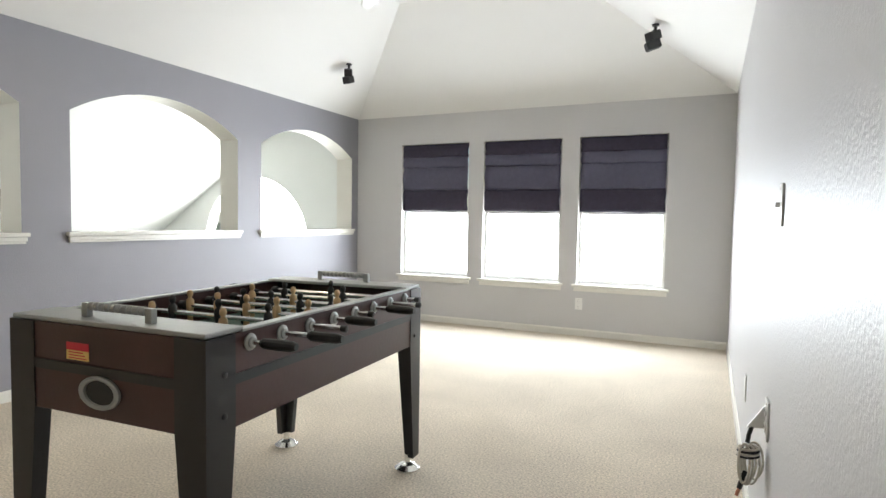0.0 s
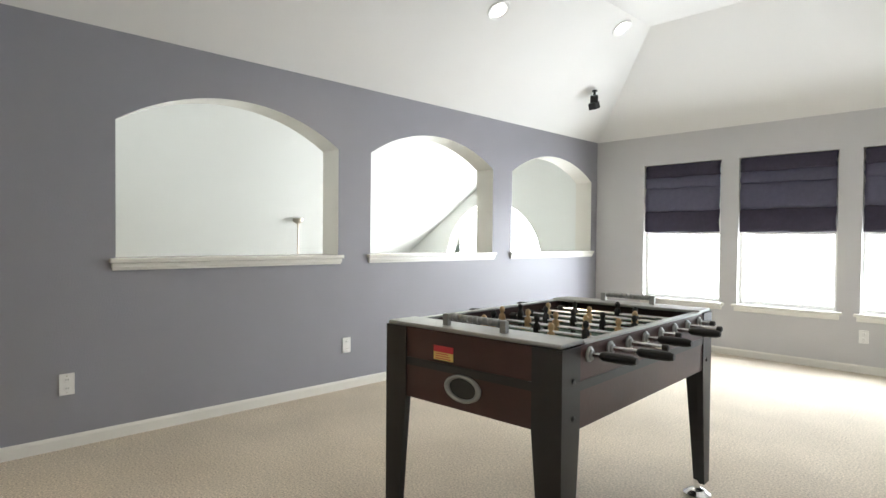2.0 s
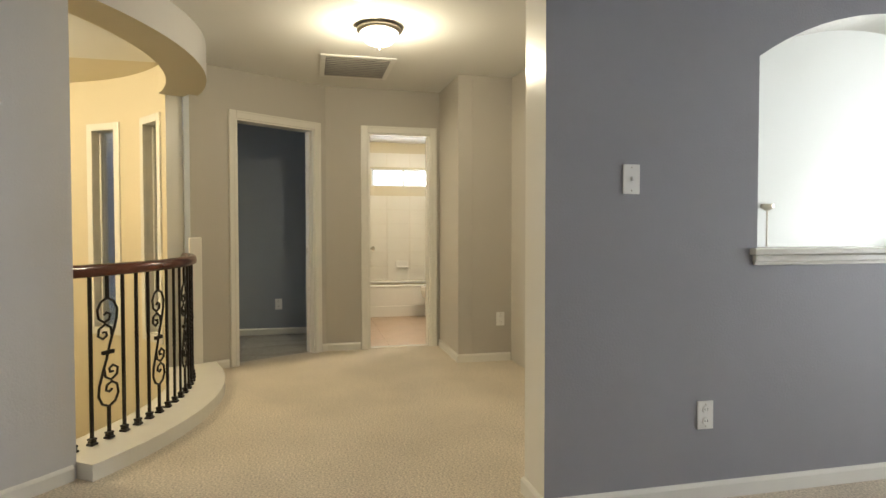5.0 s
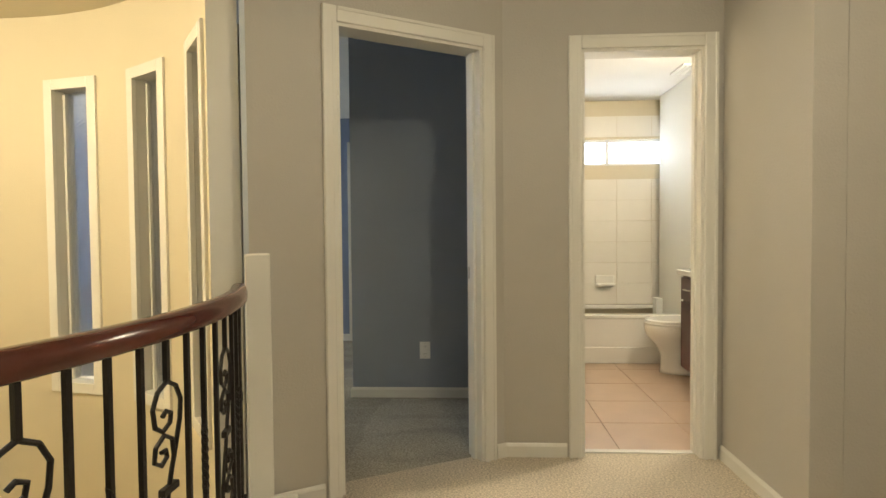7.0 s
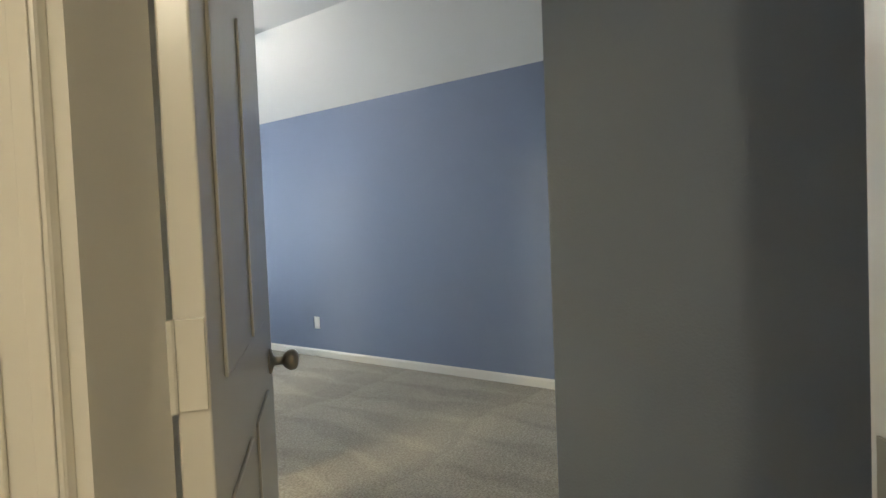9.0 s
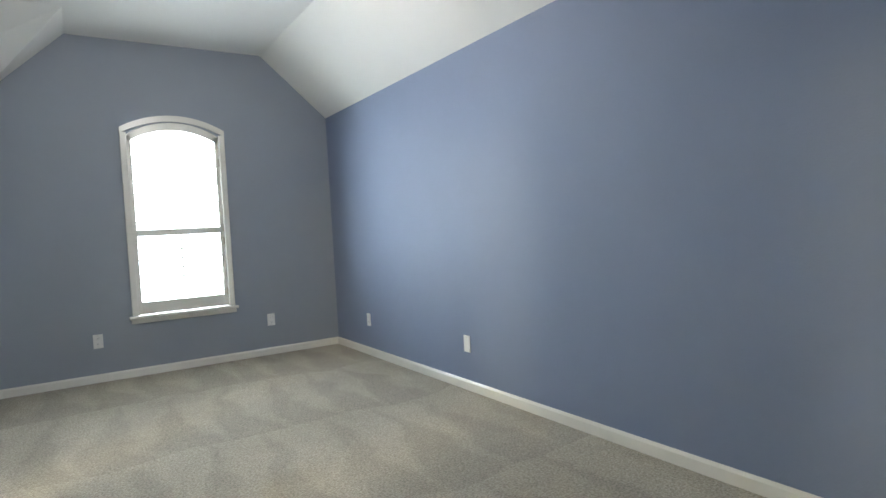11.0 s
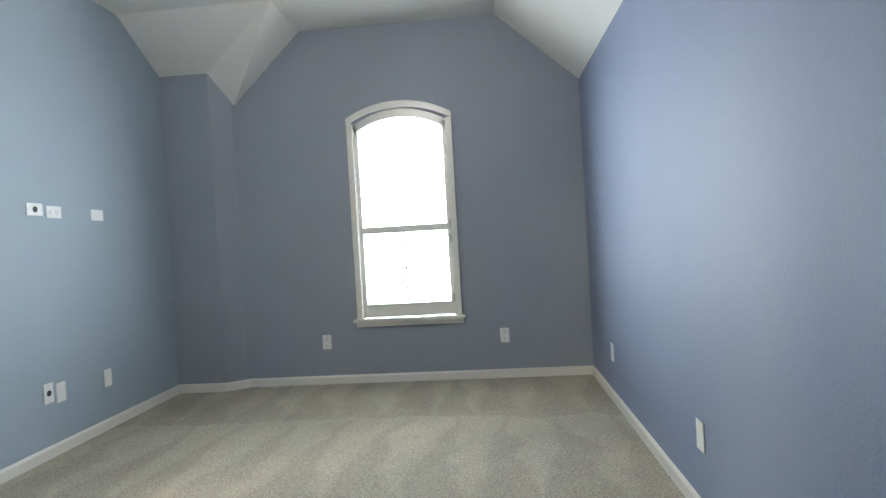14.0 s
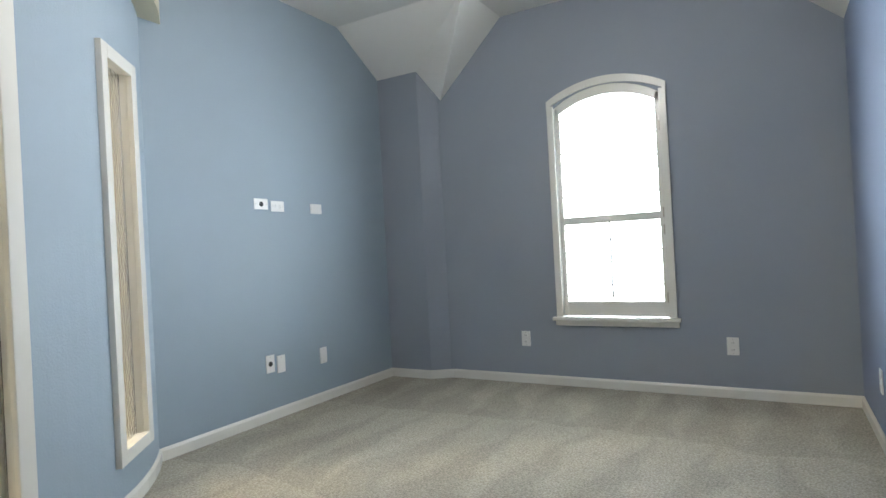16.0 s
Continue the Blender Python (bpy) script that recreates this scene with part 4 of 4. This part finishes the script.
for i in range(nb):
    ang = 58.4 + i * (112.2 - 58.4) / (nb - 1)
    a = radians(ang)
    m = Matrix(((-math.sin(a), math.cos(a), 0, R_RAIL * math.cos(a)), (math.cos(a), math.sin(a), 0, R_RAIL * math.sin(a)), (0, 0, 1, 0), (0, 0, 0, 1)))
    bm = bmesh.new()
    scroll = i % 4 == 2
    if not scroll:
        w = 0.0065
        box(bm, -w, w, -w, w, 0.075, 0.886, m=m)
        if i % 4 == 0:
            seg = []
            for q in range(25):
                z = 0.40 + 0.20 * q / 24
                tw = q * 0.5
                seg.append([bm.verts.new(m @ Vector((0.0105 * math.cos(tw + 1.5708 * c), 0.0105 * math.sin(tw + 1.5708 * c), z))) for c in range(4)])
            for sa_, sb_ in zip(seg, seg[1:]):
                for c in range(4):
                    bm.faces.new((sa_[c], sa_[(c + 1) % 4], sb_[(c + 1) % 4], sb_[c]))
    else:
        w = 0.0065
        box(bm, -w, w, -w, w, 0.075, 0.235, m=m)
        box(bm, -w, w, -w, w, 0.775, 0.886, m=m)

        body = [(0.0, 0, 0.775), (0.030, 0, 0.755), (0.046, 0, 0.715), (0.042, 0, 0.665), (0.025, 0, 0.60), (0.008, 0, 0.54), (0.0, 0, 0.505)]
        hook = [(0.0, 0, 0.775), (-0.030, 0, 0.757), (-0.046, 0, 0.72), (-0.040, 0, 0.675), (-0.016, 0, 0.655), (0.008, 0, 0.668), (0.012, 0, 0.692), (-0.004, 0, 0.702), (-0.016, 0, 0.692)]
        hook2 = [(0.020, 0, 0.575), (0.014, 0, 0.625), (-0.012, 0, 0.645), (-0.040, 0, 0.625), (-0.044, 0, 0.592), (-0.022, 0, 0.574), (-0.004, 0, 0.588), (-0.008, 0, 0.606), (-0.022, 0, 0.606)]
        for pl in (body, hook, hook2):
            for flip in (False, True):
                tube(bm, [m @ Vector((-1.35 * x, y, 1.01 - z)) if flip else m @ Vector((1.35 * x, y, z)) for x, y, z in pl], 0.0062, 8)
        box(bm, -0.035, 0.035, -0.009, 0.009, 0.495, 0.515, bevel=0.003, m=m)
    bal = part("baluster", bm, M_IRON, rail, "scrolled wrought iron baluster" if scroll else "")
    sh = bmesh.new()
    for hz, ww in ((0.076, 0.019), (0.088, 0.014), (0.10, 0.016)):
        box(sh, -ww, ww, -ww, ww, hz, hz + 0.011, bevel=0.003, m=m)
    part("shoe", sh, M_IRON, bal)
tagged(part("rail_end_block", B(-0.05, 0.05, 0, 0.02, 0.0, 1.06, bevel=0.008, m=Matrix(((bd.x, bd.y, 0, BD0.x + bd.x * 0.03), (bd.y, -bd.x, 0, BD0.y + bd.y * 0.03), (0, 0, 1, 0), (0, 0, 0, 1)))), M_TRIM), "white painted board behind the handrail end", "trim board")

zc = lambda x: TOP + (2.45 - TOP) * (-x / 3.7)
lamp = base("flush_ceiling_light", pose(-1.56, -0.45, zc(-1.56)), "lit frosted glass flush ceiling light with nickel rim", "ceiling light")
smooth(part("canopy", L([(0.11, 0.001), (0.135, -0.012), (0.14, -0.03), (0.125, -0.042), (0.11, -0.04)], 32), M_NICKEL, lamp))
smooth(part("glass_bowl", L([(0.118, -0.043), (0.108, -0.07), (0.08, -0.10), (0.04, -0.117), (0.008, -0.121)], 32), M_LAMPGLASS, lamp, "lit frosted glass bowl")).visible_shadow = False
smooth(part("finial", L([(0.012, -0.121), (0.014, -0.128), (0.007, -0.14), (0.001, -0.143)], 14), M_NICKEL, lamp))

vent = base("return_air_vent", pose(-2.60, -0.52, zc(-2.60), 0, math.degrees(math.atan(0.13 / 3.7)), 0), "white return air grille with dark slats", "air vent")
part("backing", B(-0.30, 0.30, -0.24, 0.24, -0.004, -0.001), M_DARK, vent)
for a in ((-0.34, -0.30, -0.28, 0.28), (0.30, 0.34, -0.28, 0.28), (-0.30, 0.30, -0.28, -0.24), (-0.30, 0.30, 0.24, 0.28)):
    part("frame", B(*a, -0.012, -0.001, bevel=0.003), M_PLATE, vent)
for i in range(11):
    part("slat", B(-0.012, 0.012, -0.24, 0.24, -0.0015, 0.0015, m=pose(-0.27 + i * 0.054, 0, -0.010, 0, 35, 0)), M_HALL, vent)
for x, y in ((-1.03, -0.61), (-1.05, -0.89)):
    d = base("smoke_detector", pose(x, y, zc(x)), "round white smoke detector on the ceiling", "smoke detector", "ceiling detectors")
    smooth(part("body", L([(0.06, 0.001), (0.062, -0.012), (0.05, -0.03), (0.03, -0.036), (0.001, -0.037)], 28), M_PLATE, d))
    part("base_ring", L([(0.07, 0.001), (0.07, -0.008), (0.06, -0.010)], 28), M_PLATE, d)
plate(on(-2.6395, 0.70, 0.36, -90), "wall_outlet", "white duplex outlet low on the hall wall")

# ---- bathroom things ----
tub = base("bathtub", pose(0, 0, 0), "white built-in bathtub under a tiled wall", "bathtub")
part("apron", B(-5.47, -5.44, -0.495, 1.155, 0, 0.40, bevel=0.006), M_PORC, tub)
part("skirt_step", B(-5.44, -5.425, -0.495, 1.155, 0.0, 0.14, bevel=0.005), M_PORC, tub)
bm = bmesh.new()
for b4 in ((-5.52, -5.43, -0.495, 1.155), (-6.145, -6.07, -0.495, 1.155), (-6.07, -5.52, -0.495, -0.40), (-6.07, -5.52, 1.08, 1.155)):
    box(bm, *b4, 0.38, 0.415, bevel=0.01)
part("rim", bm, M_PORC, tub)
part("basin", B(-6.07, -5.52, -0.40, 1.08, 0.05, 0.07), M_PORC, tub)

toilet = base("toilet", pose(-5.14, 1.18, 0), "white porcelain toilet with closed lid", "toilet")


def oval(bm, sections, n=28):
    """sections: (z, centre y, half width, half depth)."""
    rings = [[bm.verts.new((w * math.cos(2 * math.pi * i / n), cy + d * math.sin(2 * math.pi * i / n), z)) for i in range(n)] for z, cy, w, d in sections]
    for a, b in zip(rings, rings[1:]):
        for i in range(n):
            bm.faces.new((a[i], a[(i + 1) % n], b[(i + 1) % n], b[i]))
    bm.faces.new(rings[0][::-1])
    bm.faces.new(rings[-1])
    return bm


smooth(part("pedestal", oval(bmesh.new(), [(0, -0.40, 0.115, 0.19), (0.03, -0.40, 0.11, 0.185), (0.14, -0.41, 0.10, 0.17), (0.22, -0.43, 0.12, 0.19), (0.30, -0.46, 0.165, 0.235), (0.36, -0.46, 0.18, 0.25), (0.385, -0.46, 0.18, 0.25)]), M_PORC, toilet))
part("seat", oval(bmesh.new(), [(0.386, -0.46, 0.182, 0.25), (0.40, -0.46, 0.186, 0.254), (0.404, -0.46, 0.18, 0.248)]), M_PORC, toilet)
part("lid", oval(bmesh.new(), [(0.406, -0.45, 0.184, 0.252), (0.42, -0.45, 0.182, 0.25), (0.428, -0.45, 0.16, 0.225)]), M_PORC, toilet)
part("tank", B(-0.20, 0.20, -0.19, -0.03, 0.38, 0.72, bevel=0.02), M_PORC, toilet)
part("tank_lid", B(-0.21, 0.21, -0.20, -0.025, 0.722, 0.755, bevel=0.01), M_PORC, toilet)

van = base("vanity_cabinet", pose(-4.46, 0.66, 0), "dark cherry bathroom vanity with pewter pulls", "vanity")
part("body", B(-0.40, 0.60, 0.012, 0.495, 0.10, 0.80, bevel=0.003), M_CHERRY, van)
part("plinth", B(-0.38, 0.60, 0.06, 0.49, 0.0, 0.10), M_BLACK, van)
for i, xx in enumerate((-0.395, -0.075)):
    dr = part("drawer_front", B(xx, xx + 0.30, -0.008, 0.012, 0.62, 0.785, bevel=0.006), M_CHERRY, van)
    part("pull", tube(bmesh.new(), [(xx + 0.10, -0.008, 0.70), (xx + 0.11, -0.03, 0.70), (xx + 0.19, -0.03, 0.70), (xx + 0.20, -0.008, 0.70)], 0.005, 8), M_NICKEL, dr)
    do = part("cabinet_door", B(xx, xx + 0.30, -0.008, 0.012, 0.115, 0.605, bevel=0.006), M_CHERRY, van)
    part("panel", B(xx + 0.05, xx + 0.25, -0.014, -0.008, 0.165, 0.555, bevel=0.004), M_CHERRY, do)
    part("knob", L([(0.006, 0), (0.006, 0.012), (0.014, 0.018), (0.012, 0.026), (0.001, 0.028)], 14, pose(xx + (0.27 if i == 0 else 0.03), -0.008, 0.56, 90, 0, 0)), M_NICKEL, do)
tagged(part("countertop", B(-4.89, -3.84, 0.63, 1.157, 0.802, 0.84, bevel=0.008), M_PORC), "white cultured marble countertop on the cherry vanity", "countertop")
soap = tagged(part("soap_dish", box(B(-6.146, -6.07, 0.30, 0.46, 0.60, 0.625, bevel=0.008), -6.146, -6.12, 0.29, 0.47, 0.59, 0.70, bevel=0.008), M_PORC), "white ceramic soap dish on the tiles", "soap dish")
rod = base("towel_shelf", pose(0, 0, 0), "white towel shelf on the bathroom wall", "towel shelf")
part("bar", B(-5.75, -5.25, 1.04, 1.157, 1.66, 1.68, bevel=0.004), M_PORC, rod)
for xx in (-5.7, -5.3):
    part("bracket", B(xx - 0.01, xx + 0.01, 1.08, 1.157, 1.60, 1.66, bevel=0.003), M_PORC, rod)
bv = base("bath_fan_vent", pose(-5.05, 0.80, 2.379), "white bathroom exhaust vent in the ceiling", "air vent")
part("frame", B(-0.15, 0.15, -0.12, 0.12, -0.014, -0.001, bevel=0.005), M_PLATE, bv)
for i in range(5):
    part("slat", B(-0.12, 0.12, -0.09 + i * 0.04, -0.07 + i * 0.04, -0.020, -0.014), M_PLATE, bv)
bdoor = base("bathroom_door", pose(-3.51, -0.342, 0, 0, 0, 176), "white bathroom door standing open", "door")
part("slab", B(0.0, 0.58, -0.0, 0.035, 0.01, 2.01, bevel=0.003), M_TRIM, bdoor)
kn = part("knob", L([(0.028, 0), (0.028, 0.006), (0.010, 0.012), (0.010, 0.04), (0.025, 0.055), (0.026, 0.068), (0.012, 0.078)], 18, pose(0.52, -0.001, 0.93, 90, 0, 0)), M_NICKEL, bdoor, "aged nickel knob")

# ---- bedroom things ----
hinge_pt = BD0 + bd * (s0 + 0.015) + bn * (0.125 if bn.x < 0 else -0.125)
ang = 228
door = base("bedroom_door", pose(hinge_pt.x, hinge_pt.y, 0, 0, 0, ang), "white panelled bedroom door standing open on painted hinges", "door")
part("slab", B(0.008, 0.75, -0.036, -0.001, 0.012, 2.012, bevel=0.003), M_TRIM, door)
for px0, px1, pz0, pz1 in ((0.10, 0.32, 0.2, 0.85), (0.39, 0.61, 0.2, 0.85), (0.10, 0.32, 1.0, 1.55), (0.39, 0.61, 1.0, 1.55), (0.10, 0.32, 1.68, 1.9), (0.39, 0.61, 1.68, 1.9)):
    for ya, yb in ((-0.041, -0.036), (-0.001, 0.004)):
        bm = B(px0, px1, ya, yb, pz0, pz1, bevel=0.004)
        part("panel", bm, M_TRIM, door)
for sy, rx in ((-0.036, 90), (-0.001, -90)):
    smooth(part("knob", L([(0.029, 0), (0.029, 0.004), (0.011, 0.010), (0.010, 0.028), (0.018, 0.034), (0.024, 0.044), (0.023, 0.055), (0.016, 0.062), (0.004, 0.064)], 22, pose(0.69, sy, 0.893, rx, 0, 0)), M_NICKEL, door, "tarnished brass-nickel knob"))
for hz in (0.22, 1.04, 1.83):
    hg = part("hinge", B(0.003, 0.0085, -0.034, -0.002, hz - 0.05, hz + 0.05, bevel=0.001), M_TRIM, door, "painted over hinge leaf")
    part("hinge_pin", L([(0.006, -0.05), (0.006, 0.05)], 10, pose(0.001, 0.001, hz)), M_TRIM, hg)

fan = base("ceiling_fan", pose(-4.95, -5.12, FZ), "ceiling fan with walnut blades and a lit glass light", "ceiling fan")
smooth(part("canopy", L([(0.07, 0), (0.065, -0.03), (0.02, -0.045)], 24), M_NICKEL, fan))
smooth(part("motor", L([(0.02, -0.04), (0.09, -0.05), (0.105, -0.08), (0.10, -0.13), (0.05, -0.155)], 28), M_NICKEL, fan))
for i in range(5):
    a = 27 + 72 * i
    bm = bmesh.new()
    outline = [(0.17, -0.05), (0.30, -0.062), (0.60, -0.068), (0.645, -0.05), (0.655, 0), (0.645, 0.05), (0.60, 0.068), (0.30, 0.062), (0.17, 0.05)]
    poly_prism(bm, outline, -0.003, 0.003)
    bmesh.ops.transform(bm, matrix=pose(0, 0, -0.115, 0, 0, a) @ pose(0, 0, 0, 10, 0, 0), verts=bm.verts)
    bl = part("blade", bm, M_WOODFAN, fan, "walnut blade")
    part("blade_arm", B(0.09, 0.22, -0.018, 0.018, -0.004, 0.004, bevel=0.002, m=pose(0, 0, -0.122, 0, 0, a)), M_NICKEL, bl)
smooth(part("light_bowl", L([(0.06, -0.155), (0.10, -0.17), (0.115, -0.20), (0.09, -0.245), (0.03, -0.265), (0.001, -0.268)], 28), M_FANGLASS, fan, "lit glass bowl")).visible_shadow = False
part("pull_chain", tube(bmesh.new(), [(0.03, 0, -0.25), (0.03, 0, -0.34)], 0.002, 6), M_NICKEL, fan)
smooth(part("chain_knob", L([(0.002, 0), (0.008, -0.012), (0.003, -0.026)], 10, pose(0.03, 0, -0.34)), M_PLATE, fan))

closet = base("closet_door", pose(BX0 + 0.004, -2.16, 0, 0, 0, 90), "white closet door with a small dark knob", "door")
part("casing", B(-0.03, 0.03, -0.018, 0.0, 0, 2.07, bevel=0.003), M_TRIM, closet)
part("slab", B(0.03, 0.41, -0.012, 0.0, 0.01, 2.02, bevel=0.003), M_TRIM, closet)
part("knob", L([(0.01, 0), (0.01, 0.025), (0.024, 0.035), (0.02, 0.055)], 14, pose(0.06, -0.012, 0.92, 90, 0, 0)), M_NICKEL, closet)

plate(on(BX0 + 0.0005, -5.17, 0.325, -90), "blank_plate", "white blank plate low on the slate blue wall")
plate(on(BX0 + 0.0005, -6.745, 0.328, -90), "wall_outlet", "white duplex outlet low on the slate blue wall")
plate(on(-4.32, BY0 + 0.0005, 0.345, 0), "wall_outlet", "white duplex outlet beside the bedroom window")
plate(on(-5.765, BY0 + 0.0005, 0.34, 0), "wall_outlet", "white duplex outlet beside the bedroom window")
for yy, zz_, kd, lb in ((-6.015, 1.435, "cable_plate", "white cable pass-through plate with black opening"), (-6.16, 1.425, "wall_outlet", "white duplex outlet set sideways at screen height"), (-6.54, 1.42, "blank_plate", "white data plate set sideways on the wall")):
    plate(on(BX1 - 0.0005, yy, zz_, 90) @ pose(0, 0, 0, 0, 90, 0), kd, lb)
plate(on(BX1 - 0.0005, -6.025, 0.372, 90), "cable_plate", "white cable plate with black opening near the floor")
plate(on(BX1 - 0.0005, -6.121, 0.355, 90), "blank_plate", "white blank plate near the floor")
plate(on(BX1 - 0.0005, -6.54, 0.337, 90), "blank_plate", "white telephone plate near the floor")
plate(on(-4.3995, -1.228, 0.327, -90), "wall_outlet", "white duplex outlet on the shaded wall by the door")

# ---- pieces: bathroom tiles ----
ft = bpy.data.meshes.new("floor_tile")
bm = B(0, 0.437, 0, 0.437, -0.006, 0.0, bevel=0.003)
bm.to_mesh(ft)
bm.free()
ft.materials.append(M_TILE)
for j in range(5):
    for i in range(5):
        tile = new("tile", ft)
        tile.location = (-3.465 - (i + 1) * 0.44, -0.58 + j * 0.44, -0.001)
        tile.parent = bath_floor
tagged(part("threshold_trim", B(-3.47, -3.43, bath_y0 + 0.015, bath_y1 - 0.015, -0.01, 0.008, bevel=0.003), M_TRIM), kind="structure")
wt = bpy.data.meshes.new("wall_tile")
bm = B(-0.001, 0.006, 0, 0.327, 0, 0.2, bevel=0.002)
bm.to_mesh(wt)
bm.free()
wt.materials.append(M_WTILE)
bw = bpy.data.objects["wall_bath_west"]
for r in range(9):
    for i in range(6):
        z, y = 0.42 + r * 0.2015, -0.49 + i * 0.33
        if i == 5 or 1.57 < z < 2.0 and -0.37 < y < 0.98:
            continue
        tile = new("wall_tile", wt)
        tile.location = (-6.149, y, z)
        tile.parent = bw

# ---- outside ----
ground = tagged(part("ground", B(-300, 300, -300, 300, -3.3, -3.2), M_GRASS), kind="structure")
for hx_, hy_ in ((1.0, 34), (16, 36), (-7, -40), (-22, -42)):
    hs = base("neighbour_house", pose(hx_, hy_, -3.2), "pale distant house with a grey shingle roof", "house", "neighbouring houses")
    part("wall", B(-5, 5, -4, 4, 0, 3.0), M_HOUSE, hs)
    bm = bmesh.new()
    a = [bm.verts.new(v) for v in ((-5.4, -4.4, 3.0), (5.4, -4.4, 3.0), (5.4, 4.4, 3.0), (-5.4, 4.4, 3.0), (-2, 0, 5.4), (2, 0, 5.4))]
    for f in ((0, 1, 5, 4), (1, 2, 5), (2, 3, 4, 5), (3, 0, 4), (3, 2, 1, 0)):
        bm.faces.new([a[i] for i in f])
    part("roof", bm, M_ROOF, hs)
    for wx in (-3, 0, 3):
        win = part("window", B(wx - 0.5, wx + 0.5, -4.05, -4.0, 0.9, 2.2), M_DARK, hs)
        part("frame", B(wx - 0.6, wx + 0.6, -4.03, -4.0, 2.2, 2.3), M_TRIM, win)
